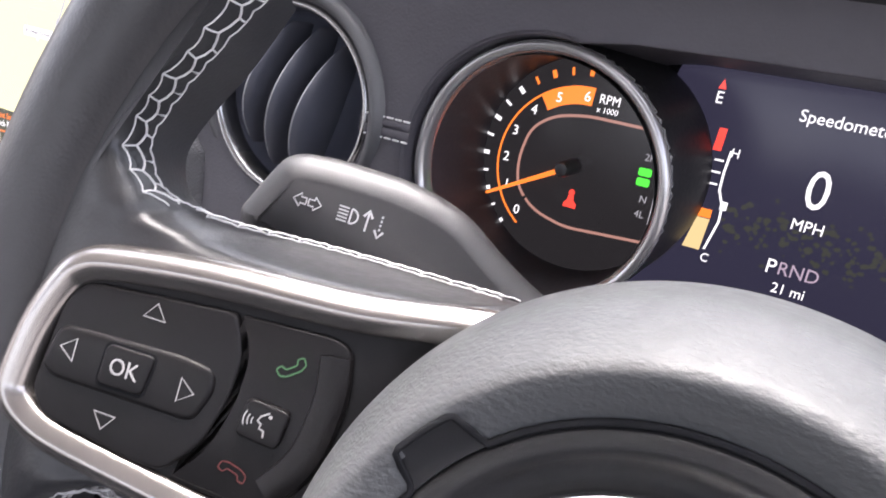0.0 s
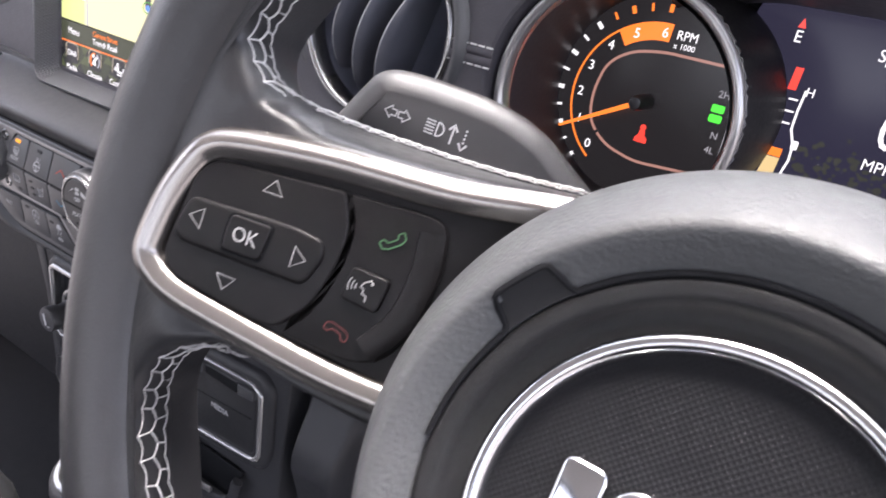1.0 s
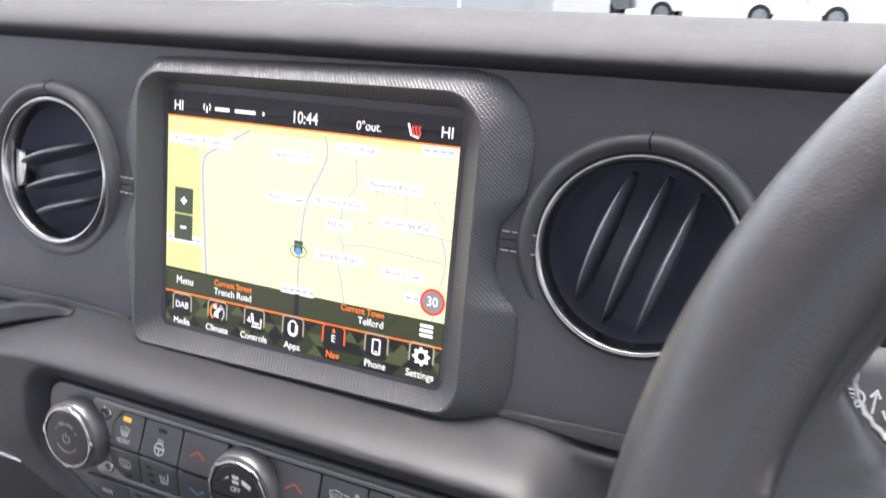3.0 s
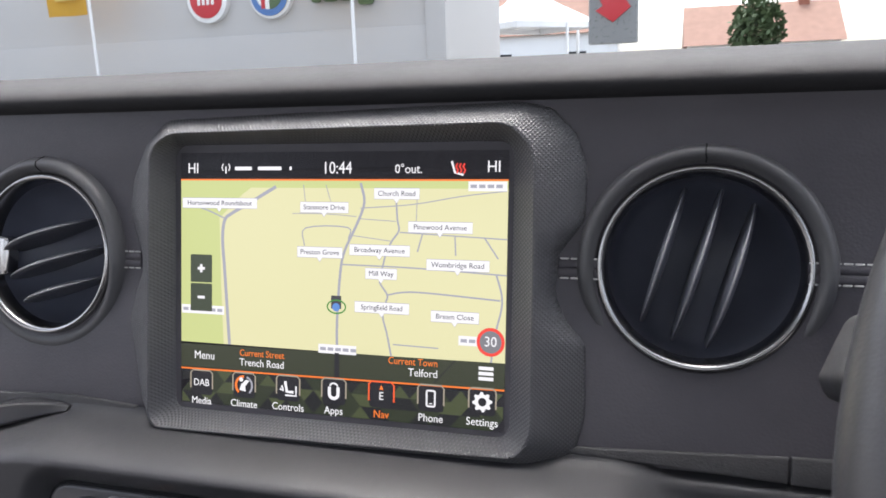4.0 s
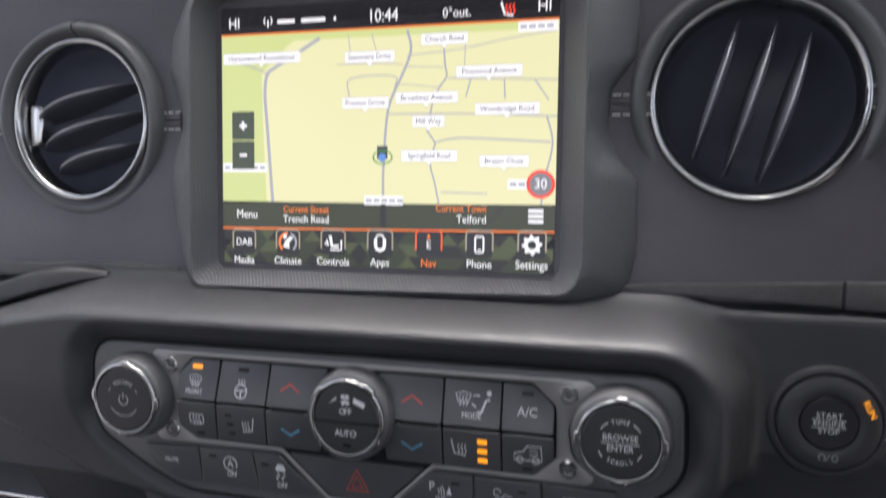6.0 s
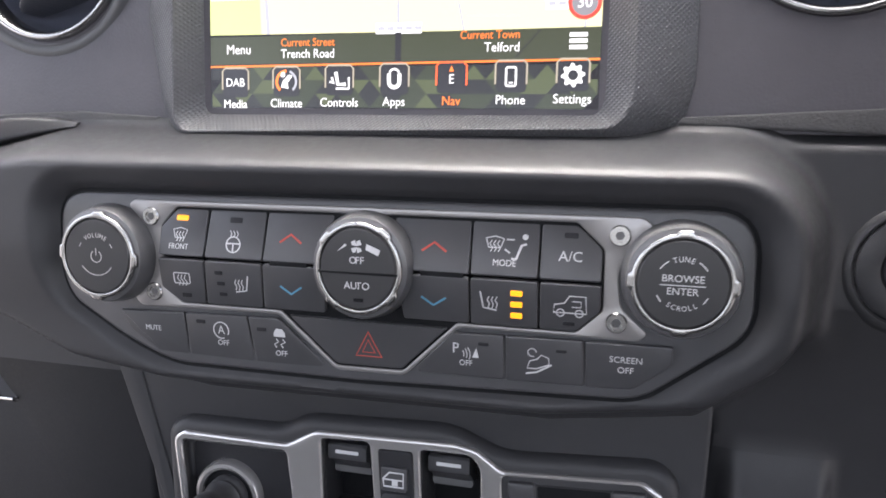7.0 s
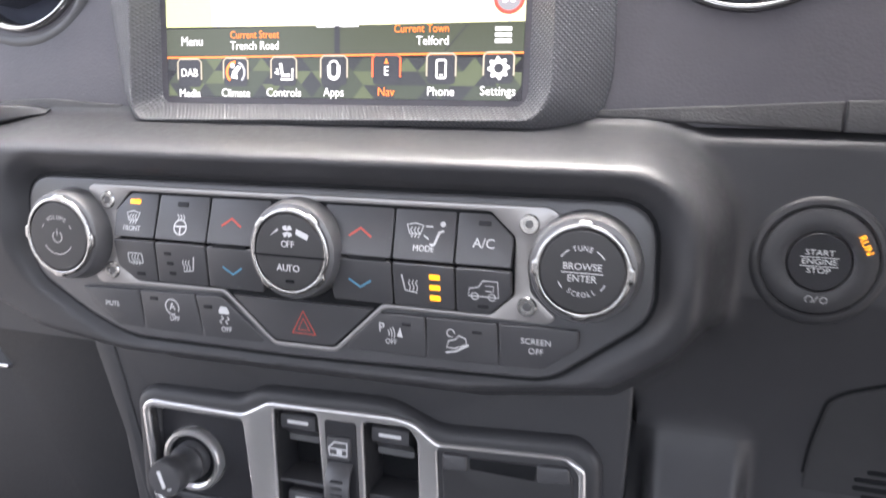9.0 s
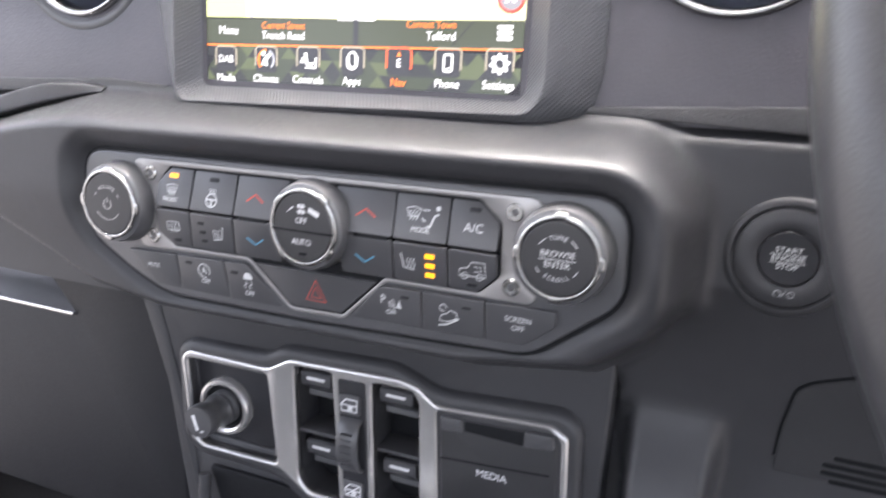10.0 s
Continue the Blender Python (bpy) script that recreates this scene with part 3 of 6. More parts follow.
FRAMEGLOW = glow("display_icon_frame", (0.35, 0.31, 0.24))
BUTTONLIT = glow("display_button", (0.045, 0.06, 0.035))

unit = thing("touchscreen", SCREEN_FACE, "lit touchscreen with a street map in a hatched black frame", "touchscreen")
OUTER = rounded([(-101, -75), (-109, -58.5), (-116.7, -16), (-111.8, 1), (-108.4, 9), (-108.4, 18.4), (-112, 29), (-116, 41.6), (-113.7, 58.3), (-105.7, 76), (-91.9, 88), (90.3, 92.5), (104.2, 89.6), (115.7, 78), (120.8, 61.7), (119.9, 39.7), (108.6, 24.6), (107.6, 7), (112.9, -5), (121.4, -14), (121.7, -47), (118, -63), (102.5, -72.3)],
                2.2, 3)
BROW = [(-93, -68.5), (92.5, -65), (99.4, -54), (98.6, 70), (87.5, 81.6), (-86, 79.4), (-95.6, 71), (-97, -63)]
SILL = [(-86, -60.2), (84.5, -59.4), (87.6, -55), (87.4, 70), (84, 74.6), (-84, 74.6), (-88.4, 70), (-88.4, -57)]
TURNS = [5, 6, 6, 8, 8, 8, 8, 5]


def met(outline, way):
    """Where a ray from the middle meets an outline."""
    best = None
    for i in range(len(outline)):
        p, q = Vector(outline[i - 1]), Vector(outline[i])
        e = q - p
        det = way[0] * e.y - way[1] * e.x
        if abs(det) > 1e-9:
            t, w = (p.x * e.y - p.y * e.x) / det, (p.x * way[1] - p.y * way[0]) / det
            if t > 0 and -1e-6 <= w <= 1 + 1e-6 and (best is None or t > best):
                best = t
    return way[0] * best, way[1] * best


def screen_frame():
    """The surround: a sloping outer flank, a blunt ridge and a wall that falls to the glass."""
    run = [0.0]
    for i in range(len(OUTER)):
        run.append(run[-1] + math.dist(OUTER[i], OUTER[(i + 1) % len(OUTER)]))
    n = 360
    ways = []
    for k in range(n):
        d = run[-1] * k / n
        i = max(j for j in range(len(OUTER)) if run[j] <= d)
        p, q = Vector(OUTER[i]), Vector(OUTER[(i + 1) % len(OUTER)])
        ways.append(tuple(p + (q - p) * ((d - run[i]) / max(1e-6, run[i + 1] - run[i]))))
    brow, sill = rounded(BROW, TURNS, 5), rounded(SILL, TURNS, 5)
    edge, top, low = [met(OUTER, w) for w in ways], [met(brow, w) for w in ways], [met(sill, w) for w in ways]
    rings = [(edge, -22), (edge, -0.5)]
    for near, far, steps in ((edge, top, ((0.015, 0.8), (0.05, 1.9), (0.4, 6.2), (0.75, 10.2), (0.94, 11.8), (1.0, 11.7))), (top, low, ((0.06, 10.8), (0.3, 7.6), (0.6, 4), (0.88, 0.9), (1.0, -0.6)))):
        for q, z in steps:
            rings.append(([(a + (c - a) * q, b + (d - b) * q) for (a, b), (c, d) in zip(near, far)], z))
    bm = bmesh.new()
    verts = [[bm.verts.new((x * MM, y * MM, z * MM)) for x, y in pts] for pts, z in rings]
    for p, q in zip(verts, verts[1:]):
        for i in range(n):
            bm.faces.new((p[i - 1], p[i], q[i], q[i - 1]))
    return bm


part("frame", screen_frame(), KNURL, unit, "black plastic frame with a fine cross-hatched grain", angle=28)
part("glass", plate(rounded([(-95, -66), (92, -64), (93, 80), (-95, 80)], 4), -4, -0.4, 0.1), GLASSBLACK, unit, "black glass round the lit picture")
display = part("display", plate([(-85.7, -57.8), (85.7, -57.4), (85.7, 71), (-85.7, 71)], -0.4, 0, 0), BLACKLIT, unit, "lit navigation picture")


def lit(name, bm, mat, label=""):
    return part(name, bm, mat, display, label)


def words(text, size, x, y, mat=WHITE, align="CENTER", z=0.5, stretch=0.92):
    return lettering(text, size, x, y, z, mat, display, "lettering", align, stretch=stretch)


lit("map", flat([(-85.5, -26), (85.5, -26), (85.5, 57.2), (-85.5, 57.2)], 0.05, thick=0.05), MAP, "cream street map")
lit("map_edge", flat([(-85.5, -26), (-60.5, -26), (-62, 5), (-63, 38), (-50, 50), (-40, 57), (-85.5, 57)], 0.1, thick=0.05), MAPSHADE)
lit("horizon_band", flat([(-85.5, 53.5), (85.5, 53.5), (85.5, 57.2), (-85.5, 57.2)], 0.14, thick=0.04), MAPSHADE)
roads = [([(-57, -26), (-59.8, 10.7), (-61.1, 27.2), (-60, 36.8), (-56.3, 40.3), (-45.5, 46), (-36.4, 51.1), (-31, 54)], 1.7), ([(2.5, -26), (2.4, -10.3), (3.9, 13.3), (6.2, 23.8), (12.4, 36.6), (16, 46.9), (14, 56)], 1.3),
         ([(-60, 38), (-70, 42), (-85, 46)], 0.7), ([(32, 49), (32.8, 38.8), (33.6, 33.7), (30.1, 28.6), (27, 22), (24.7, 10.7), (24.6, 8.2), (28.2, 3), (27.3, -0.8), (26, -7.3), (28.1, -15), (30.5, -26)], 0.9),
         ([(28.2, 3), (35.4, 4.6), (47.3, 4.9), (82.8, 2.9)], 0.8), ([(5, 16.8), (42.1, 16.3), (85.5, 14.4)], 0.7), ([(34.1, 32.9), (85.5, 30.7)], 0.6),
         ([(14, 44), (40, 46), (64, 50), (85, 52.5)], 0.5), ([(31.3, -20.3), (53.8, -20.7)], 0.6), ([(-15.4, 25.3), (-14.8, 34), (7.4, 34.7), (7.9, 29)], 0.6), ([(80.8, 14.4), (83.3, 5.9), (83.3, -1.5), (80.4, -13.8), (79, -26)], 0.9),
         ([(45.2, 32.2), (42.9, 23.9)], 0.7), ([(61, 31.7), (61.5, 22.7)], 0.7), ([(74.8, 31.4), (81.5, 21.8)], 0.7), ([(13, 39), (32, 38)], 0.4), ([(9, 31), (30, 28.6)], 0.4), ([(42.5, 50), (42, 33)], 0.4), ([(-22, 41), (-4, 41), (12, 40)], 0.4), ([(-16, 55), (-15, 47)], 0.4), ([(-4, 55), (-1.5, 47)], 0.4)]
for pts, w in roads:
    lit("street", stroke([(p.x, p.y) for p in smooth_path([(x, y, 0) for x, y in pts], 4)], w, 0.2, thick=0.05), ROAD)
tags = [("Hortonwood Roundabout", -63, 45.6, 43), ("Stanmore Drive", -4.9, 44.1, 25.5), ("Church Road", 32.3, 51, 22.6), ("Pinewood Avenue", 53.8, 35.5, 31), ("Broadway Avenue", 23.9, 24.1, 30.6), ("Preston Grove", -7.1, 22.3, 24),
        ("Wombridge Road", 62.5, 18.2, 30), ("Mill Way", 24.9, 13, 16), ("Springfield Road", 25.4, -3.2, 27.6), ("Bream Close", 61.5, -5.7, 23)]
for name, x, y, w in tags:
    pts = [(x - w / 2, y - 2.6), (x - 1.4, y - 2.6), (x, y - 4.6), (x + 1.4, y - 2.6), (x + w / 2, y - 2.6), (x + w / 2, y + 2.6), (x - w / 2, y + 2.6)]
    sign = lit("street_label", flat(pts, 0.3, thick=0.05), WHITE)
    lit("label_edge", stroke(pts, 0.22, 0.36, thick=0.03, closed=True), ROAD)
    words(name, 2.45, x, y, INK, z=0.4, stretch=min(1.0, (w - 2) / (len(name) * 1.72)))
for x, y, w in ((2.6, -24.6, 20), (-72.6, -8.9, 25), (76, 54.6, 18), (70, -16.3, 13)):
    lit("street_label", flat([(x - w / 2, y - 2.2), (x + w / 2, y - 2.2), (x + w / 2, y + 2.2), (x - w / 2, y + 2.2)], 0.28, thick=0.05), WHITE)
    for k in range(int(w / 4)):
        lit("unreadable_word", flat([(x - w / 2 + 1 + 4 * k, y - 0.8), (x - w / 2 + 4 + 4 * k, y - 0.8), (x - w / 2 + 4 + 4 * k, y + 0.8), (x - w / 2 + 1 + 4 * k, y + 0.8)], 0.36, thick=0.05), ROAD)
# own position and zoom keys
lit("position_marker", flat(box_outline(1.9, -1.6, 5.4, 6.4, 0.5), 0.4, thick=0.05), INK)
lit("position_marker", flat(circle(1.9, -4.0, 2.0, 20), 0.5, thick=0.05), glow("display_blue", (0.1, 0.25, 0.6)))
lit("position_marker", stroke(circle(2.1, -3.8, 4.8, 28, 3.2), 0.7, 0.48, thick=0.05, closed=True), glow("display_green", (0.05, 0.25, 0.04)))
for y, s in ((12.2, "+"), (-2.6, "-")):
    lit("zoom_key", flat(box_outline(-73.4, y, 12.6, 14.2, 0.8), 0.42, thick=0.05), BUTTONLIT)
    lit("zoom_sign", flat(box_outline(-73.4, y, 4.2, 1.4, 0.1), 0.5, thick=0.05), WHITE)
    if s == "+":
        lit("zoom_sign", flat(box_outline(-73.4, y, 1.4, 4.2, 0.1), 0.52, thick=0.05), WHITE)
lit("speed_limit", flat(circle(78.7, -16.2, 6.6, 36), 0.45, thick=0.05), REDGLOW)
lit("speed_limit", flat(circle(78.7, -16.2, 5.1, 36), 0.52, thick=0.05), glow("display_grey", (0.2, 0.2, 0.22)))
words("30", 4.6, 78.7, -16.2, z=0.58)
# status bar
words("HI", 5.2, -78, 62.9)
words("HI", 5.2, 78.9, 63.3)
words("10:44", 5.8, 1.9, 62.9, stretch=0.85)
words("0°out.", 4.2, 38.2, 62.4)
for x, w in ((-49.2, 9.5), (-34.5, 13), (-23, 1.2)):
    lit("station_name", flat(box_outline(x, 63, w, 1.8, 0.3), 0.4, thick=0.05), WHITE, "plain bar for the station name")
lit("aerial_symbol", stroke(arc(-59.1, 63.6, 2.2, -50, 50, 8), 0.5, 0.4), WHITE)
lit("aerial_symbol", stroke(arc(-59.1, 63.6, 2.2, 130, 230, 8), 0.5, 0.4), WHITE)
lit("aerial_symbol", stroke([(-59.1, 60.4), (-59.1, 64)], 0.7, 0.4), WHITE)
lit("seat_symbol", stroke([(59, 66), (60.6, 60.8), (64.6, 59.8)], 1.0, 0.4), WHITE)
for k in range(3):
    lit("seat_symbol", stroke([(61.4 + 1.7 * k, 60.4), (62 + 1.7 * k, 62), (61 + 1.7 * k, 63.6), (61.8 + 1.7 * k, 65)], 0.8, 0.42), REDGLOW)
lit("rule", flat([(-85.6, 57.0), (85.6, 57.0), (85.6, 57.8), (-85.6, 57.8)], 0.3, thick=0.05), ORANGE)
# street bar and menu
lit("street_bar", flat([(-85.5, -39), (85.5, -37.5), (85.5, -25.5), (-85.5, -27)], 0.22, thick=0.05), BARGREEN)
lit("street_bar_road", flat([(1.2, -38.2), (3.8, -38.2), (3.8, -26.3), (1.2, -26.3)], 0.3, thick=0.05), BLACKLIT)
lit("street_bar_road", stroke([(52, -37), (62, -26)], 0.5, 0.3, thick=0.05), BLACKLIT)
lit("rule", flat([(-85.6, -40.2), (85.6, -38.3), (85.6, -37.5), (-85.6, -39.4)], 0.3, thick=0.05), ORANGE)
words("Menu", 4.1, -71.4, -32.6)
words("Current Street", 3.3, -51, -29.8, ORANGE, "LEFT", stretch=0.88)
words("Trench Road", 3.7, -51, -34.6, WHITE, "LEFT", stretch=0.9)
words("Current Town", 3.3, 53.8, -28, ORANGE, "RIGHT", stretch=0.88)
words("Telford", 3.7, 53.8, -33, WHITE, "RIGHT")
for k in range(3):
    lit("menu_line", flat(box_outline(76.8, -28.4 - 2.4 * k, 7, 1.6, 0.3), 0.4, thick=0.05), WHITE)
random.seed(5)
for row in range(3):
    for k in range(34):
        x, y = -85 + 10 * (k // 2) + (5 if row % 2 else 0), -57.2 + 5.8 * row
        pts = [(x - 5, y), (x + 5, y), (x, y + 5.8)] if k % 2 else [(x, y + 5.8), (x + 5, y), (x + 10, y + 5.8)]
        pts = [(min(85, max(-85, a)), c) for a, c in pts]
        if abs(area(pts)) > 4:
            lit("camouflage_patch", flat(pts, 0.06, thick=0.01), random.choice((CAMO, CAMO, CAMOLIGHT, CAMODARK, CAMODARK)))
names = ["Media", "Climate", "Controls", "Apps", "Nav", "Phone", "Settings"]
for k, name in enumerate(names):
    x = -73.2 + 24.75 * k
    y = -46.8 + 0.46 * k
    on = name == "Nav"
    lit("menu_key", flat(box_outline(x, y, 12.5, 12.5, 2), 0.2, thick=0.05), BLACKLIT)
    lit("menu_frame", stroke([(x - 6.4, y - 3), (x - 6.4, y + 5), (x - 5, y + 6.4), (x + 5, y + 6.4), (x + 6.4, y + 5), (x + 6.4, y - 3)], 0.7, 0.34), NAVGLOW if on else FRAMEGLOW)
    words(name, 3.7, x, y - 9.4, ORANGE if on else WHITE)
    if name == "Media":
        words("DAB", 3.6, x, y)
    elif name == "Climate":
        lit("climate_symbol", stroke(arc(x, y, 4.6, 90, 230), 1.2, 0.4), ORANGE)
        lit("climate_symbol", stroke(arc(x, y, 4.6, -50, 70), 1.0, 0.4), ROAD)
        lit("climate_symbol", flat([(x - 2.6, y - 2.4), (x + 1, y - 3), (x + 0.6, y - 0.4), (x + 3, y + 2.6), (x + 1, y + 3), (x - 1.6, y + 0.4)], 0.4), WHITE)
        lit("climate_symbol", flat(circle(x - 1.6, y + 3, 1.1, 12), 0.42), WHITE)
    elif name == "Controls":
        lit("controls_symbol", stroke([(x - 1.6, y + 3.6), (x - 0.6, y - 1.6), (x + 3, y - 1.6)], 1.5, 0.4), WHITE)
        lit("controls_symbol", stroke([(x - 4.4, y - 0.4), (x - 2.6, y - 1.2), (x - 3.4, y + 1.4)], 1.0, 0.42), WHITE)
        lit("controls_symbol", stroke([(x - 1.5, y - 3.4), (x + 4.4, y - 3.4), (x + 4.4, y + 1.4)], 0.9, 0.4), WHITE)
    elif name == "Apps":
        lit("apps_symbol", stroke(arc(x, y - 1.0, 2.3, 180, 360, 10), 1.6, 0.4), WHITE)
        lit("apps_symbol", stroke([(x - 2.3, y - 1), (x - 2.3, y + 2.4)], 1.6, 0.42), WHITE)
        lit("apps_symbol", stroke([(x + 2.3, y - 1), (x + 2.3, y + 2.4)], 1.6, 0.42), WHITE)
        lit("apps_symbol", stroke(arc(x, y + 2.0, 2.2, 20, 160, 8), 0.8, 0.42), WHITE)
    elif name == "Nav":
        words("E", 3.8, x, y - 0.6)
        lit("nav_symbol", flat([(x - 1.0, y + 2.6), (x + 1.0, y + 2.6), (x, y + 5)], 0.4), ORANGE)
    elif name == "Phone":
        lit("phone_symbol", stroke(box_outline(x, y, 4, 7.4, 0.8), 0.8, 0.4, closed=True), WHITE)
        lit("phone_symbol", flat(box_outline(x, y - 2.4, 1.6, 0.5, 0.1), 0.4), WHITE)
    else:
        teeth = []
        for j in range(32):
            r = 4.7 if j % 4 < 2 else 3.6
            teeth.append((x + r * math.cos(2 * math.pi * j / 32), y + r * math.sin(2 * math.pi * j / 32)))
        lit("settings_symbol", plate(teeth, 0.4, 0.5, 0, holes=[circle(x, y, 2.0, 20)], seg=1), WHITE)

# ---- climate panel ----
AMBER = glow("amber_lamp", (1.0, 0.36, 0.012), 1.0)
climate = thing("climate_panel", CLIMATE_FACE @ Matrix.Translation((0, 0, -0.0016)), "black climate panel with three knobs and silver trim", "control panel")
part("plate", plate(PANEL, -8, 0.6, 1.6), PLATE, climate, "charcoal panel plate")
# satin frame: a flat band that widens round the four screws
band = [(-109.5, 21.5), (-106.5, 24), (105, 25.2), (109, 22), (100, 12), (97, 4), (98.5, -8), (108.5, -17), (105.5, -20), (38.8, -20), (17, -41.4), (-13, -41.8), (-38.5, -20.6), (-105.5, -21.6), (-109, -18), (-100, -8), (-98.5, 3), (-101, 13)]
well = [(-85.5, 21.6), (82, 22.4), (91.8, 13), (92, -9.5), (83, -18.2), (38, -18.2), (16.5, -39.4), (-12.8, -39.8), (-37.6, -18.8), (-84.4, -19), (-93.6, -12.5), (-93.2, 13.3)]
part("silver_frame", plate(rounded(band, 2.5, 4), 0, 1.6, 0.5, holes=[rounded(well, 1.5, 4)]), GREYMETAL, climate, "brushed grey metal frame")
part("well", plate(rounded(well, 1.5, 4), 0, 0.75, 0), DEEP, climate)
for x, y in ((-98.2, 17.2), (-98.2, -15), (97, 18.4), (97.2, -13.5)):
    s = part("screw", lathe([(0, 1.9), (2.2, 1.9), (2.3, 2.6), (3.4, 2.6), (3.9, 2.0), (3.9, 0)], 28, x, y), RINGMETAL, climate)
    part("recess", plate(circle(x, y, 1.7, 6), 1.5, 2.0, 0), KNOBSIDE, s)


def key(name, pts, r=1.2, z=1.9, parent=climate, mat=BUTTON):
    return part(name, plate(rounded(pts, r, 3), 0, z, 0.5), mat, parent)


g = 0.35
upper = {
    "front_key": [(-92.8, 1 + g), (-71 - g, 1 + g), (-70 - g, 21.1), (-85.2, 21.2), (-92.8, 13)],
    "wheel_heat_key": [(-71 + g, 1 + g), (-43.8 - g, 1 + g), (-43 - g, 21.2), (-69.6 + g, 21.1)],
    "warmer_key": [(-43.8 + g, 1 + g), (-15, 1 + g), (-13, 21.4), (-42.7 + g, 21.2)],
    "rear_key": [(-93.2, 1 - g), (-71 - g, 1 - g), (-72 - g, -18.4), (-84, -18.5), (-93.2, -12)],
    "seat_key": [(-71 + g, 1 - g), (-44 - g, 1 - g), (-45 - g, -18.3), (-72 + g, -18.4)],
    "cooler_key": [(-44 + g, 1 - g), (-15, 1 - g), (-17, -18.2), (-38, -18.2), (-45 + g, -18.3)],
    "warmer_key_right": [(15, 1 + g), (43.3 - g, 1 + g), (43.3 - g, 21.8), (13, 21.8)],
    "mode_key": [(43.3 + g, 1 + g), (69 - g, 1 + g), (69 - g, 21.9), (43.3 + g, 21.8)],
    "ac_key": [(69 + g, 1 + g), (91.3, 1 + g), (91.3, 13), (81.8, 21.9), (69 + g, 21.9)],
    "cooler_key_right": [(15, 1 - g), (43.3 - g, 1 - g), (43.3 - g, -17.7), (38.5, -17.7), (25, -17.7), (17, -17.7)],
    "seat_key_right": [(43.3 + g, 1 - g), (69.3 - g, 1 - g), (69.3 - g, -17.7), (43.3 + g, -17.7)],
    "recirculation_key": [(69.3 + g, 1 - g), (91.5, 1 - g), (91.5, -9.3), (82.8, -17.7), (69.3 + g, -17.7)],
    "hazard_key": [(-34, -20.4), (34.5, -20.4), (16, -38.6), (-12.2, -39)],
}
keys = {}
for name, pts in upper.items():
    plain = name.replace("_right", "")
    keys[name] = key(plain, pts)
    if name != "hazard_key":
        # the two rows lean apart from a ridge along the middle
        lean = -14.0 if min(y for x, y in pts) > 0 else 9.0
        keys[name].matrix_basis = Matrix.Translation((0, 0.001, 0.0038)) @ Matrix.Rotation(radians(lean), 4, "X") @ Matrix.Translation((0, -0.001, 0))
lower = {
    "mute_key": [(-116, -24), (-83.4 - g, -23), (-82.6 - g, -41.6), (-98, -41.4), (-111, -33)],
    "stop_start_key": [(-83.4 + g, -23), (-53 - g, -22.6), (-50.4 - g, -42.2), (-82.6 + g, -41.6)],
    "traction_key": [(-53 + g, -22.6), (-38.8, -22), (-18.6, -39.8), (-20, -41.8), (-50.4 + g, -42.2)],
    "parking_key": [(36.5, -21.8), (56.8 - g, -21.4), (57 - g, -39.4), (22.4, -39.4), (22, -37)],
    "descent_key": [(56.8 + g, -21.4), (86.3 - g, -21), (87 - g, -39), (57 + g, -39.4)],
    "screen_key": [(86.3 + g, -21), (117.4, -20.6), (117.4, -27.5), (104, -38.4), (87 + g, -39)],
}
for name, pts in lower.items():
    keys[name] = key(name, pts, 1.0, 1.5)
    keys[name].matrix_basis = Matrix.Translation((0, -0.021, 0.0013)) @ Matrix.Rotation(radians(6), 4, "X") @ Matrix.Translation((0, 0.021, 0))


def printed(k, bm, mat=PRINT, name="symbol", label=""):
    return part(name, bm, mat, keys[k], label)


def written(k, text, size, x, y, mat=PRINT, z=1.9, stretch=0.9):
    return lettering(text, size, x, y, z, mat, keys[k], stretch=stretch)


def lamp(k, x, y, on=False, z=1.9, w=5.6, h=2.2):
    return printed(k, plate(box_outline(x, y, w, h, 0.5), z - 0.4, z + 0.25, 0.1), AMBER if on else DARK, "indicator_lamp", "lit amber indicator" if on else "")


def screen_symbol(k, x, y, s=1.0, box=False, z=1.95):
    if box:
        printed(k, line(box_outline(x, y, 8 * s, 4.8 * s, 0.8), 0.6, z, closed=True))
    else:
        printed(k, line([(x - 4 * s, y + 2.4 * s), (x - 2.6 * s, y - 1.6 * s), (x + 2.6 * s, y - 1.6 * s), (x + 4 * s, y + 2.4 * s), (x, y + 3.4 * s)], 0.6, z, closed=True))
    for i in (-1, 0, 1):
        printed(k, line([(x + i * 1.7 * s, y - 3.4 * s), (x + i * 1.7 * s + 0.7, y - 1.6 * s), (x + i * 1.7 * s - 0.5, y), (x + i * 1.7 * s + 0.3, y + 1.6 * s)], 0.55, z + 0.05))


lamp("front_key", -82.5, 17.2, True)
screen_symbol("front_key", -83, 10.2, 0.85)
written("front_key", "FRONT", 2.3, -83.4, 5.2, stretch=0.85)
lamp("wheel_heat_key", -57, 17.2)
printed("wheel_heat_key", line(circle(-57.5, 7.2, 3.2, 24), 0.7, 1.95, closed=True))
printed("wheel_heat_key", line([(-60.5, 7.6), (-54.5, 7.6)], 0.8, 2.0))
printed("wheel_heat_key", line([(-57.5, 7.2), (-57.5, 4.2)], 0.8, 2.0))
for i in (-1, 0, 1):
    printed("wheel_heat_key", line([(-57.5 + 1.5 * i, 10.4), (-57 + 1.5 * i, 11.6), (-57.8 + 1.5 * i, 12.8)], 0.5, 1.95))
for k, x in (("warmer_key", -31.5), ("warmer_key_right", 29.2)):
    printed(k, line([(x - 4.8, 9.2), (x, 12.6), (x + 4.8, 9.2)], 1.1, 1.95), REDPRINT)
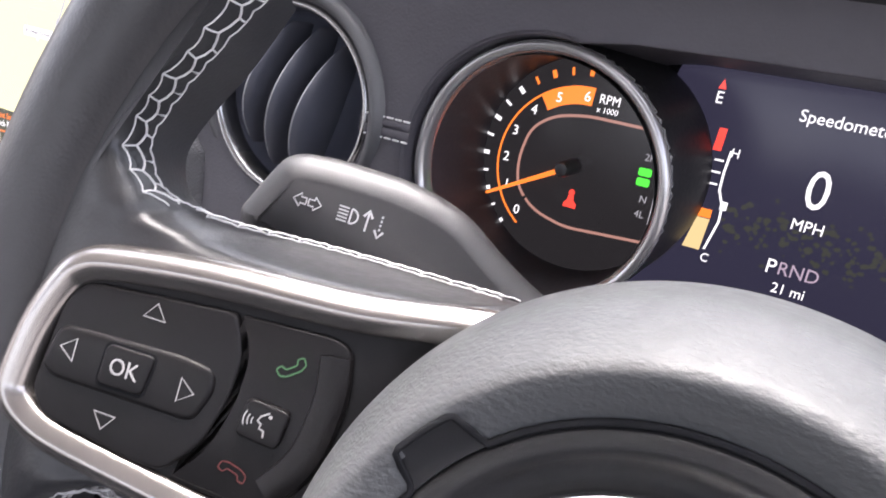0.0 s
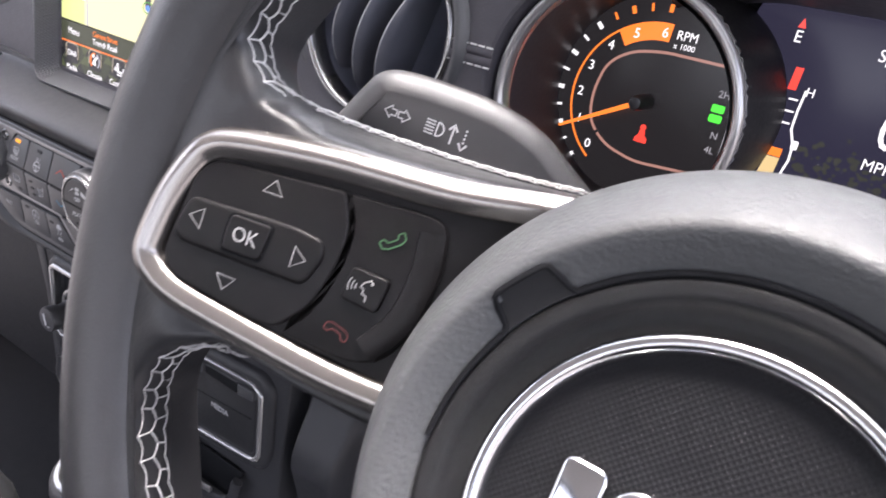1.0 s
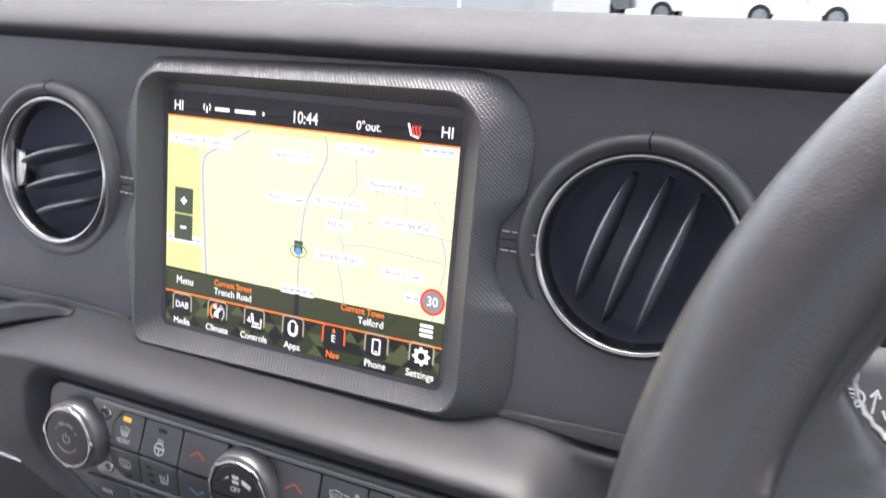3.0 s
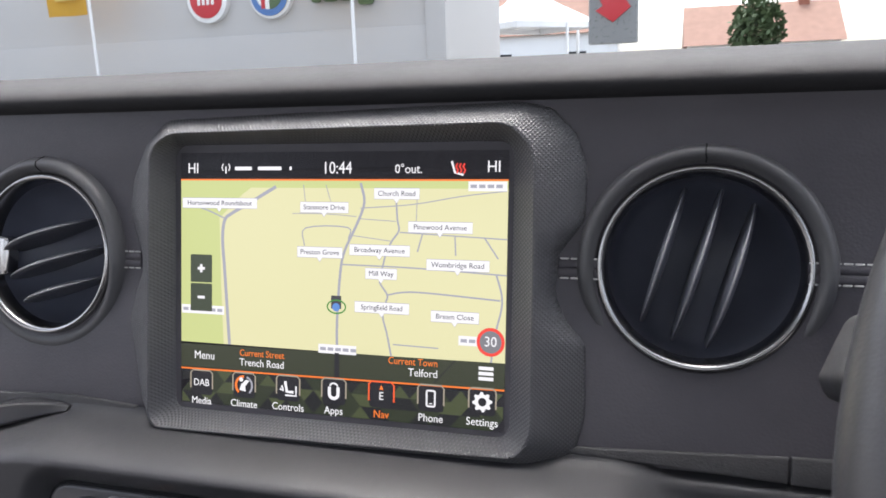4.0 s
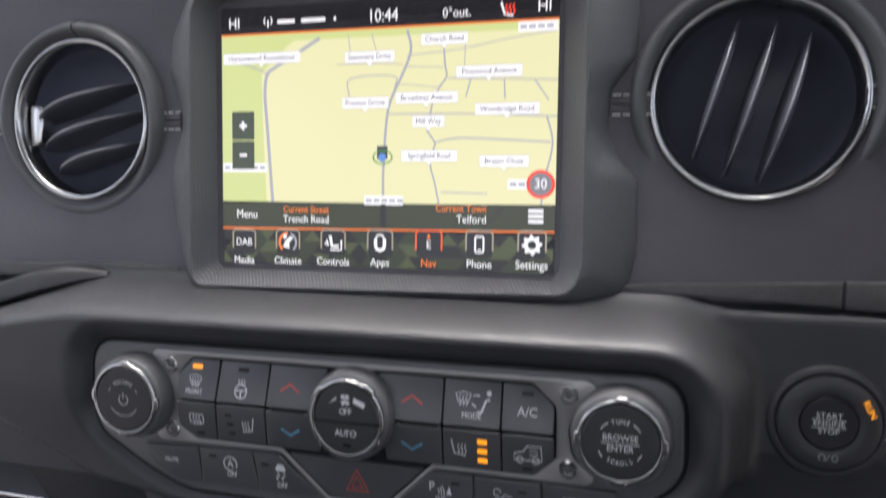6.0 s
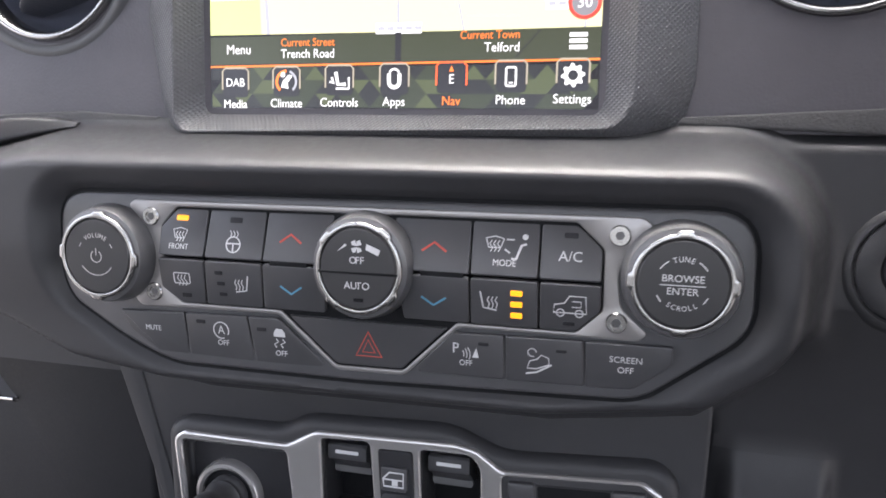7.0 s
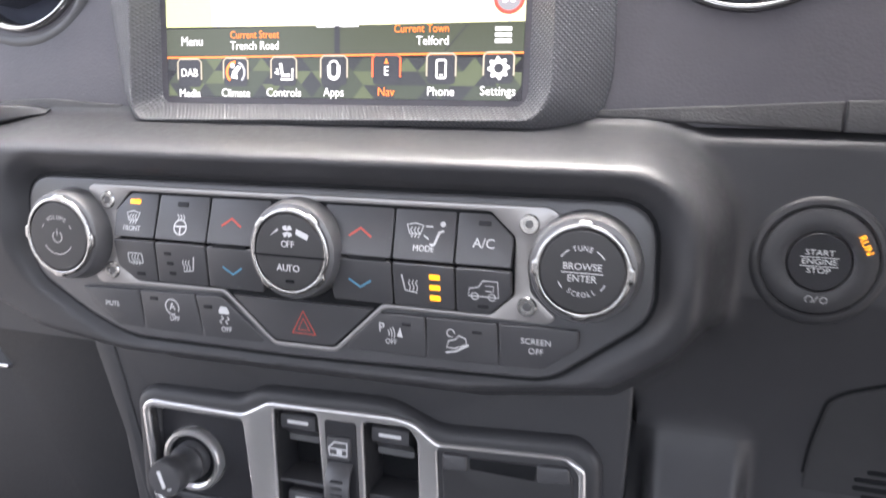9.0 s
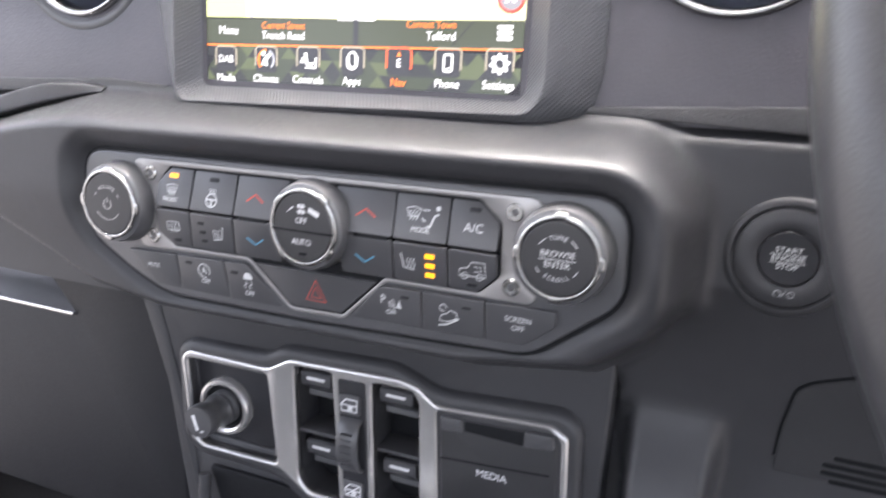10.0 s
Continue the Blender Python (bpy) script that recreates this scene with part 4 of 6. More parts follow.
for k, x in (("cooler_key", -31.5), ("cooler_key_right", 29.2)):
    printed(k, line([(x - 4.8, -8), (x, -11.2), (x + 4.8, -8)], 1.1, 1.95), BLUEPRINT)
for x in (-31, 29.5):
    part("rocker_slot", plate(box_outline(x - (1 if x < 0 else -3), 1, 17, 2.2, 0.9), 0.6, 5.5, 0.2), DEEP, climate)
screen_symbol("rear_key", -82.5, -7.6, 0.95, True)
lamp("rear_key", -81, -15, w=4.6, h=1.8)
for i in range(3):
    lamp("seat_key", -64.5 + 0.6 * i, -4.2 - 4.6 * i, w=3.6, h=1.6)


def seat_symbol(k, x, y, flip=1):
    printed(k, line([(x - 3.6 * flip, y + 4), (x - 2.4 * flip, y - 2.4), (x + 2.6 * flip, y - 3.2)], 0.8, 1.95))
    for i in range(3):
        a = x - 0.6 * flip + 1.5 * i * flip
        printed(k, line([(a, y - 2.4), (a + 0.5, y - 0.8), (a - 0.3, y + 0.8), (a + 0.4, y + 2.2)], 0.55, 2.0))


seat_symbol("seat_key", -54.5, -8.8, -1)
seat_symbol("seat_key_right", 51, -8.2)
for i in range(3):
    lamp("seat_key_right", 61, -4.2 - 4.4 * i, True, w=4.4, h=2.2)
screen_symbol("mode_key", 52.2, 13.2, 0.85)
printed("mode_key", line([(58.6, 8), (60.4, 8), (62.2, 13), (64, 13.6)], 1.2, 1.95))
printed("mode_key", flat(circle(63.4, 16.2, 1.1, 12), 1.95))
printed("mode_key", line([(56.5, 15), (59.5, 15)], 0.7, 1.95))
printed("mode_key", line([(56, 11.4), (58, 10)], 0.7, 1.95))
written("mode_key", "MODE", 2.4, 56.4, 6.2)
lamp("ac_key", 80, 17.6, w=5, h=2)
written("ac_key", "A/C", 3.7, 80.4, 9.8, stretch=1.0)
car = [(74.6, -10.4), (75, -7.4), (78.6, -6.6), (80.4, -3.8), (86.2, -3.8), (86.6, -10.4)]
printed("recirculation_key", line(car, 0.65, 1.95, closed=True))
for x in (77.2, 84):
    printed("recirculation_key", line(circle(x, -10.4, 1.4, 14), 0.55, 2.0, closed=True))
printed("recirculation_key", line([(81.4, -5.8), (84.6, -5.8), (84.6, -8), (81.4, -8)], 0.5, 2.0))
lamp("recirculation_key", 80.4, -14.6, w=4.4, h=1.4)
for s, w in ((6.6, 0.9), (3.4, 0.7)):
    printed("hazard_key", line([(2 - s * 0.87, -31.4 - s * 0.5), (2 + s * 0.87, -31.4 - s * 0.5), (2, -31.4 + s)], w, 1.95, closed=True), REDPRINT)
written("mute_key", "MUTE", 2.3, -99.8, -31, z=1.5)
lamp("stop_start_key", -75.6, -26.2, z=1.5, w=4.4, h=1.6)
printed("stop_start_key", line(arc(-66, -29.4, 3.6, -30, 290, 20), 0.65, 1.55))
written("stop_start_key", "A", 3.6, -66, -29.4, z=1.5)
written("stop_start_key", "OFF", 2.4, -65.4, -35, z=1.5)
lamp("traction_key", -46.6, -27.4, z=1.5, w=4.4, h=1.6)
printed("traction_key", flat([(-41, -30), (-35.8, -30), (-35.8, -28.4), (-37, -26.6), (-39.8, -26.6), (-41, -28.4)], 1.55))
for x in (-40, -37):
    printed("traction_key", line([(x, -31), (x + 1, -32.2), (x - 1, -33.4), (x, -34.8)], 0.6, 1.55))
written("traction_key", "OFF", 2.4, -38, -37.4, z=1.5)
written("parking_key", "P", 4.2, 38, -28, z=1.5)
for i in range(3):
    printed("parking_key", line(arc(38.2, -30.2, 2.8 + 1.2 * i, -20, 35, 6), 0.5, 1.55))
printed("parking_key", flat([(44.2, -31.2), (46.8, -31.2), (45.8, -27.2)], 1.55))
written("parking_key", "OFF", 2.3, 42, -33.8, z=1.5)
lamp("parking_key", 48.6, -25.4, z=1.5, w=4, h=1.4)
printed("descent_key", line([(65.4, -33.4), (66.4, -30.4), (69, -29.6), (70.6, -27.8), (73.4, -28.8), (73.6, -31.4), (69, -33.4)], 0.6, 1.55, closed=True))
printed("descent_key", line([(65, -35.6), (69, -34.8), (74.6, -31.4)], 0.9, 1.55))
printed("descent_key", line(arc(67.2, -27, 1.6, 0, 300, 10), 0.5, 1.55))
lamp("descent_key", 78, -25.6, z=1.5, w=4, h=1.2)
written("screen_key", "SCREEN", 2.35, 101.6, -27, z=1.5, stretch=1.0)
written("screen_key", "OFF", 2.35, 101.6, -31, z=1.5, stretch=1.0)


def knob(cx, cy, r, depth, label, turn=0):
    """A turning knob: smooth body, notched satin ring and a dark cap."""
    ob = part("knob", lathe([(r + 3.2, 0), (r + 3.2, 2), (r + 2.6, 4), (r + 2.3, depth - 4.4), (r + 1.4, depth - 2), (r - 1, depth - 1.4), (0, depth - 1.4)], 72), KNOBSIDE, climate, label, Matrix.Translation((cx * MM, cy * MM, 0)), 40)
    pts = []
    for i in range(180):
        a = 2 * math.pi * i / 180
        d = (2 * i - turn) % 90
        tab = smoothstep(0, 4, d) * (1 - smoothstep(18, 22, d))
        pts.append(((r - 0.3 + 1.1 * tab) * math.cos(a), (r - 0.3 + 1.1 * tab) * math.sin(a)))
    part("ring", plate(pts, depth - 2.5, depth + 0.1, 0.7, holes=[circle(0, 0, r - 2.0, 64)], hole_bev=0.3), RINGMETAL, ob, "notched satin silver ring")
    return part("cap", lathe([(r - 2.1, depth - 2), (r - 2.2, depth - 0.5), (r - 2.9, depth + 0.1), (0, depth + 0.3)], 64), CAPSKIN, ob, "satin black cap")


cap = knob(-118.8, 0.6, 18.0, 11.5, "volume knob with a bright ring", 75)
part("symbol", line(arc(0, 0, 2.5, 125, 415, 18), 0.5, 11.9), DIMPRINT, cap)
part("symbol", line([(0, 0.6), (0, 3.5)], 0.5, 11.9), DIMPRINT, cap)
part("symbol", line(arc(0, 0.6, 8.6, 215, 325, 14), 0.45, 11.9), DIMPRINT, cap)
curved("VOLUME", 1.9, 8.8, 90, 11.8, DIMPRINT, cap)
for a0, a1 in ((142, 154), (26, 38)):
    part("symbol", line(arc(0, 0, 8.8, a0, a1, 4), 0.4, 11.9), DIMPRINT, cap)
cap = knob(0.8, 2.3, 18.2, 11.5, "fan knob with a bright ring", 40)
part("joint", plate(box_outline(0, -1.6, 33, 0.9, 0.1), 11.5, 12.05, 0.1), DEEP, cap)
for a in (45, 135, 225, 315):
    part("symbol", flat([(math.cos(radians(a + d)) * q, 8.6 + math.sin(radians(a + d)) * q) for d, q in ((0, 0.3), (-28, 2.6), (10, 3.0), (30, 2.2))], 11.9), PRINT, cap)
part("symbol", flat([(-8.4, 6.4), (-4.4, 8.8), (-4.8, 9.6)], 11.9), PRINT, cap)
part("symbol", flat([(4, 7.6), (9, 5.4), (9.8, 7.6), (4.4, 9.8)], 11.9), PRINT, cap)
lettering("OFF", 2.7, 0, 3.2, 11.9, PRINT, cap)
lettering("AUTO", 2.8, 0, -6.6, 11.9, PRINT, cap)
part("indicator_lamp", plate(box_outline(0.6, -12, 4.4, 1.4, 0.4), 11.5, 12.1, 0.1), DEEP, cap)
cap = knob(118.8, 4.3, 17.6, 12.5, "tuning knob with a bright ring", 78)
lettering("BROWSE", 2.45, 0, 1.9, 12.9, PRINT, cap, stretch=1.0)
part("symbol", line([(-7.4, -0.3), (7.4, -0.3)], 0.4, 13.0), PRINT, cap)
lettering("ENTER", 2.45, 0, -2.5, 12.9, PRINT, cap, stretch=1.0)
curved("TUNE", 1.9, 8.6, 90, 12.85, PRINT, cap)
curved("SCROLL", 1.8, 8.4, 270, 12.85, PRINT, cap, inward=True)
for a0, a1 in ((122, 146), (34, 58), (206, 222), (318, 334)):
    part("symbol", line(arc(0, 0, 9.2, a0, a1, 6), 0.5, 13.0), PRINT, cap)

# the left half of the panel is a little shorter than the right
def shorten(ob):
    here = ob.matrix_basis.translation
    if abs(here.x) > 0.001:
        if here.x < 0:
            ob.matrix_basis = Matrix.Translation((0.0009 - here.x * 0.032, 0, 0)) @ ob.matrix_basis
        return
    for vert in ob.data.vertices:
        vert.co.x += 0.0009 - vert.co.x * 0.032 if vert.co.x < 0 else 0.0003
    for child in ob.children:
        shorten(child)


for ob in climate.children:
    if ob.name != "plate":
        shorten(ob)

# ---- ignition button ----
ign = thing("start_button", CLIMATE_FACE @ Matrix.Translation((0.2012, 0.0064, -0.0315)), "round black engine start button with amber lamp", "ignition button")
part("bezel", lathe([(20.6, 1), (21.4, 1.8), (22.6, 1.8), (24.2, 0.8), (25.4, -1.5)], 64), GRAIN, ign)
part("gap", lathe([(19.8, 0.5), (21, 0.5)], 64), DEEP, ign)
part("ring", lathe([(20, -1), (20, 1.6), (19.0, 2.2), (12.4, 2.5), (11.6, 2.1), (11.6, 0)], 64), GRAIN, ign)
c = part("button", lathe([(11.2, 0), (11.2, 2), (10.6, 2.6), (0, 2.3)], 48), DARK, ign)
for text, y in (("START", 3.4), ("ENGINE", 0), ("STOP", -3.4)):
    lettering(text, 2.1, 0, y, 2.55, PRINT, c, stretch=1.15)
for y in (1.7, -1.7):
    part("rule", stroke([(-6.6, y), (6.6, y)], 0.25, 2.6), PRINT, c)
lettering("RUN", 2.6, 14.6, 7.4, 3.2, AMBER, ign, turn=-62, label="lit amber writing")
part("symbol", stroke(arc(-2.2, -14.4, 1.3, -60, 240, 10), 0.35, 3.2), FADED, ign)
part("symbol", stroke([(-0.6, -15.6), (0.8, -13)], 0.3, 3.2), FADED, ign)
part("symbol", stroke(arc(2.8, -14.4, 1.2, 0, 340, 10), 0.35, 3.2), FADED, ign)

# ---- lower switch panel ----
sw = thing("switch_panel", LOWER_FACE @ Matrix.Translation((0, 0, -0.0045)), "lower switch panel with silver frame, window switches and lighter", "switch panel")
rim_path = [(-118.7, 3), (-109, 10), (-53.7, 11.2), (-43.3, 17.8), (28, 20.8), (51, 10.8), (117.5, 15), (126.5, 6), (128.6, -44.8), (122, -60), (56, -66), (44, -77), (18, -81), (-30, -78), (-50, -65), (-104, -65), (-117, -56)][::-1]
WELLS = [rounded([(-34.7, 8), (-10.4, 9), (-4.8, -67), (-25, -67), (-32, -60)], [3, 3, 2, 4, 4]),
         rounded([(13.7, 8.3), (37, 8.6), (41.5, 3), (43.6, -60), (37, -66), (23.1, -68), (16.8, -63.5)], [3, 3, 3, 4, 4, 3, 3])]
LIGHTER = rounded([(-109, -1.4), (-52.5, -0.4), (-46.4, -54.6), (-99, -55.2), (-105.6, -49.5)], [3, 3, 3, 3, 3])
MEDIA = rounded([(51.3, 1), (110.4, 4.4), (116.6, -0.8), (118.4, -45.7), (114.2, -50), (54.2, -55)], [3, 3, 3, 3, 3, 3])
part("surround", plate(rounded(rim_path, 9, 6), -20, 3.8, 5.8, holes=WELLS + [LIGHTER], hole_bev=0.3, seg=5), GRAIN, sw, "rounded black surround", angle=60)
fr = [(-113.5, -1), (-108, 3.6), (-51.5, 3.5), (-37, 11.8), (30, 13.8), (40, 12), (51.5, 3.6), (111.7, 6.8), (120, 1.5), (122.2, -46.5), (118.4, -52.4), (53, -58.4), (43.4, -68.6), (20, -72.6), (-2, -71), (-25.5, -70.4), (-45, -57.4), (-100, -58), (-108.6, -53.4)]
part("silver_frame", plate(rounded(fr, 3, 4), 0, 5.4, 1.7, holes=[LIGHTER] + WELLS + [MEDIA], hole_bev=1.5), SILVERTRIM, sw, "satin silver frame")
part("lighter_panel", plate(shift(LIGHTER, -1), -12, -3.6, 0.2), DARK, sw, "recessed black panel round the lighter")
for cx, marks in ((-22.4, ((-23.2, -0.8), (-19.6, -42))), (27.6, ((26.2, -0.4), (29.4, -41.4)))):
    part("switch_well", plate(box_outline(cx + 2, -29, 30, 82, 2), -21, -18, 0), DEEP, sw)
    part("divider", plate(box_outline(cx + 2, -31.4, 28, 2.2, 0.4), -18, 1.2, 0.6), BUTTON, sw)
    for x, y in marks:
        # a tall rocker: its front edge carries the mark, the face below it is scooped
        bm = sweep([(x - 9.6, y, 0), (x - 9.0, y, 0), (x + 9.0, y, 0), (x + 9.6, y, 0)], lambda q: [(a * (0.9 if q in (0, 1) else 1), b) for a, b in ((-5.4, -17), (-5.4, -0.6), (-4.4, 0.4), (1.6, 0.4), (3.4, -0.8), (5.0, -4.5), (9.5, -8.5), (12.5, -8), (13, -17))], up=(0, 0, 1))
        s = part("window_switch", bm, BUTTON, sw, "black rocker switch", angle=40)
        part("mark", plate(box_outline(x, y + 1.4, 11.5, 1.7, 0.3), 0.3, 0.6, 0), PRINT, s)
part("middle_strip", plate(rounded([(-6, 7), (10.6, 7.4), (14, -66), (-1.6, -66)], 2), 2, 6.4, 0.8), DARK, sw)
for x, y, cross in ((2.4, -6, False), (5.2, -56, True)):
    s = part("lock_key", plate(box_outline(x, y, 12.4, 11.6, 1.5), 5, 7.9, 0.6), BUTTON, sw)
    part("symbol", stroke([(x - 4.6, y - 3.4), (x - 5, y + 0.2), (x - 2, y + 3.4), (x + 4.6, y + 3.4), (x + 4.6, y - 3.4)], 0.8, 7.95, closed=True), PRINT, s)
    part("symbol", stroke([(x - 4.6, y), (x + 4.4, y)], 0.7, 8.0), PRINT, s)
    part("symbol", flat(box_outline(x + 0.6, y - 1.6, 2.8, 2.4, 0.3), 7.95), PRINT, s)
    if cross:
        part("symbol", stroke([(x - 3.8, y - 3), (x + 3.8, y + 3)], 0.7, 8.05), PRINT, s)
bm = sweep([(3.2, -15, 6), (3.3, -17, 9.4), (3.6, -24, 12), (4.0, -34, 12), (4.4, -41, 9.4), (4.5, -43.5, 6)], [(-6.4, 0), (6.4, 0), (6.4, 1.2), (5, 2), (-5, 2), (-6.4, 1.2)], up=(0, 0, 1))
r = part("mirror_rocker", bm, BUTTON, sw, "ribbed centre rocker")
for y in (-20.5, -23.5, -27, -31, -34.5, -37.5):
    part("rib", plate(box_outline(3.8, y, 6.4, 1.0, 0.3), 11, 14.6 - 0.004 * (y + 29) ** 2, 0.3), GRAIN, r)
# lighter
lt = part("lighter_ring", lathe([(13.2, 3.6), (13.8, 6.4), (15.2, 7.4), (16.8, 7.2), (17.8, 6), (18.2, 2)], 48), SILVERTRIM, sw, "silver lighter ring", Matrix.Translation((-0.0872, -0.0305, -0.006)))
part("socket", lathe([(13.4, 5), (12.6, 4.3), (0, 4.2)], 48), DEEP, lt)
part("lighter_plug", lathe([(10.4, 2), (10.4, 7), (9.6, 8), (9.6, 10), (10.2, 11), (9.2, 12.4), (8.2, 18), (9.6, 21), (9.9, 27), (9.2, 28.8), (0, 29.6)], 40), BUTTON, lt, "black lighter knob", angle=50)
part("symbol", stroke([(-2.6, 4.6), (0.6, -4.2)], 2.2, 29.7), PRINT, lt)
part("symbol", stroke([(2.4, -4.6), (4.2, -4.6), (4.6, -3.6)], 0.9, 29.7), PRINT, lt)
# media flap
fl = part("media_flap", plate(rounded([(53.4, -1.6), (110.2, 1.2), (115, -3), (116.4, -45), (112.8, -48.4), (55.6, -52.6)], 2.5), 1, 4.6, 1.4), CAPSKIN, sw, "black flap over the media sockets")
part("finger_notch", plate(rounded([(67, -1.6), (98.2, -0.2), (97.8, -7.6), (67.4, -6.8)], 1), 3, 4.8, 0.1), DEEP, fl)
part("hinge_tab", plate(rounded([(54, -0.8), (66, -0.4), (66.6, -8), (55, -8.4)], 1.5), 3, 6.2, 1), BUTTON, fl)
part("hinge_tab", plate(rounded([(98.6, 0.8), (112.6, 1.6), (113.6, -6), (98.8, -7.6)], 1.5), 3, 6.2, 1), BUTTON, fl)
part("crease", sweep([(55, -24.6, 4.6), (84, -22.6, 4.6), (112, -20.4, 4.6)], oval(0.5, 0.3, 6)), DEEP, fl)
lettering("MEDIA", 3.9, 82.6, -28.2, 4.7, PRINT, fl, stretch=1.0)
# storage tray below
tray = thing("storage_tray", LOWER_FACE, "storage tray with a silver lip, its opening a shade-dark sheet", "storage tray")
part("lip", sweep(smooth_path([(-98, -74, 2), (-88, -96, 4), (0, -101, 6), (92, -97, 4), (106, -74, 2)], 6), oval(4, 3)), GRAIN, tray)
part("edge_trim", sweep([(-80, -93, 5), (0, -97, 8), (84, -93, 5)], oval(2.4, 1.6)), GREYMETAL, tray)
# a flat near-black sheet stands for the shade inside the tray
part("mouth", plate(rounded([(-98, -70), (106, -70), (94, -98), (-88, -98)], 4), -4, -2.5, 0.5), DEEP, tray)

# ---- steering wheel ----
wheel = thing("steering_wheel", WHEEL_FACE, "black leather steering wheel with silver spoke trim and pale stitching", "steering wheel")
RIM_R = 183.7
bm = sweep([(RIM_R * math.cos(2 * math.pi * i / 160), RIM_R * math.sin(2 * math.pi * i / 160), 0) for i in range(160)], [(17.5 * math.cos(a) , 16.2 * math.sin(a)) for a in [2 * math.pi * i / 24 for i in range(24)]], closed=True)
part("rim", bm, RIMSKIN, wheel, "smooth black leather rim", angle=80)


def pod_plane(u, v):
    return 3.3 - 0.292 * (u + 115) - 0.055 * (v - 3.5)


def web_level(x, y):
    k = smoothstep(140, 176, math.hypot(x, y))
    beside = (1 - smoothstep(34, 41, y)) * smoothstep(-30, -24, y) * smoothstep(-176, -160, x)
    return (pod_plane(max(-160, x), y) - 3.5 - 2.2 * beside) * (1 - k) + 8 * k


ROLLED = [(-146.3, 43.2, -2), (-142.5, 41.2, -10), (-134, 40, -20), (-126, 39.2, -36), (-112, 39.1, -46), (-92, 40, -47), (-72, 41.8, -40), (-60, 43, -35)]


def web(side):
    """The leather web between rim and hub, with its rolled edge."""
    edge_top = [(-132, 104, 0), (-142, 84, 0), (-148.5, 73.6, 0), (-154.8, 61.3, 0), (-155, 53.6, 0), (-150.7, 46.8, 0)]
    # along the spoke the edge rolls away to the back
    edge_top += [(x, y, z + 6 - web_level(x, y)) for x, y, z in ROLLED]
    loop = smooth_path(edge_top, 5)
    loop += [Vector((-48, 36, 0)), Vector((-46, 0, 0)), Vector((-50, -32, 0))]
    low = [(-72, -34), (-100, -32), (-126, -28.5), (-138.3, -29), (-151.8, -38), (-157.8, -51), (-155.4, -63.5), (-148.5, -77.2), (-141.5, -92.9), (-134, -108)]
    loop += smooth_path([(x, y, 0) for x, y in low], 4)
    loop += [Vector((185 * math.cos(radians(a)), 185 * math.sin(radians(a)), 0)) for a in range(221, 141, -8)]
    c = Vector((-180, 4, 0))
    bm = bmesh.new()
    rings = []
    for s, drop, roll in ((0.02, 0, 0), (0.2, 0, 0), (0.4, 0, 0), (0.55, 0, 0), (0.68, 0, 0), (0.8, 0, 0), (0.88, -0.2, 0.03), (0.92, -0.6, 0.12), (0.945, -0.9, 0.26), (0.965, -1.8, 0.44), (0.98, -2.6, 0.64), (0.992, -4.4, 0.84), (1.0, -6.5, 1), (1.0, -11, 1.04), (0.985, -18, 1), (0.95, -26, 1)):
        ring = []
        for p in loop:
            q = c + (p - c) * s
            ring.append(bm.verts.new((side * q.x * MM, q.y * MM, (web_level(q.x, q.y) + drop + roll * p.z) * MM)))
        rings.append(ring)
    for a, b in zip(rings, rings[1:]):
        for i in range(len(a)):
            bm.faces.new((a[i - 1], a[i], b[i], b[i - 1]))
    bm.faces.new(rings[0])
    return bm


def stitches(line_points, step=2.9, wide=4.2):
    """Thread that zigzags down the joint of a leather edge, with spurs and loops to the holes on both sides."""
    pts = smooth_path(line_points, 8)
    run, picks = 0.0, [0]
    for i in range(1, len(pts)):
        run += (pts[i] - pts[i - 1]).length
        if run > step:
            picks.append(i)
            run = 0.0
    bm = bmesh.new()
    rnd = random.Random(4)
    middle, outer, sides = [], [], []
    for k, i in enumerate(picks):
        t = (pts[min(i + 1, len(pts) - 1)] - pts[max(i - 1, 0)]).normalized()
        w = Vector((-t.y, t.x, 0)).normalized()
        s = 1 if k % 2 else -1
        j = rnd.uniform(-0.8, 0.8)
        middle.append(pts[i] + w * 1.1 + Vector((0, 0, s * (0.9 + 0.3 * j))))
        outer.append(pts[i] + w * (0.3 if s > 0 else 0.9) + t * j + Vector((0, 0, s * wide + j)))
        sides.append(w)
    def thread(a, b, w, r=0.26):
        sweep([a, (a + b) / 2 + w * 0.3, b], oval(r, r, 6), bm=bm)
    for k in range(len(middle) - 2):
        thread(middle[k], middle[k + 1], sides[k], 0.3)
        thread(middle[k], outer[k], sides[k])
        dip = (outer[k] + outer[k + 2]) / 2
        dip = dip + (middle[k + 1] - dip) * 0.18
        thread(outer[k], dip, sides[k], 0.22)
        thread(dip, outer[k + 2], sides[k], 0.22)
    return bm


part("spoke_cover", web(1), RIMSKIN, wheel, "leather web over the spoke", angle=80)
part("spoke_cover", web(-1), RIMSKIN, wheel, "leather web over the spoke", angle=80)
upper_line = [(-84, 141.5, 1), (-106, 126, 1), (-124, 107, 1), (-137.8, 86.5, 1), (-147.6, 73.6, 1), (-154.3, 61.3, 1), (-154.8, 53.6, 1), (-150.7, 47, 0), (-146.2, 43.6, -2), (-142.4, 41.6, -10)]
spoke_line = [(x, y + 0.3, z) for x, y, z in ROLLED[1:]]
lower_line = [(-128, -27.6, 2), (-138.3, -28.5, 2), (-152, -37.6, 2), (-157.8, -51, 1), (-155, -63.5, 1), (-147.5, -77.2, 1), (-138.5, -92.9, 1), (-128, -107, 1)]
part("stitching", stitches(upper_line), THREAD, wheel, "pale crossed thread along the leather edge")
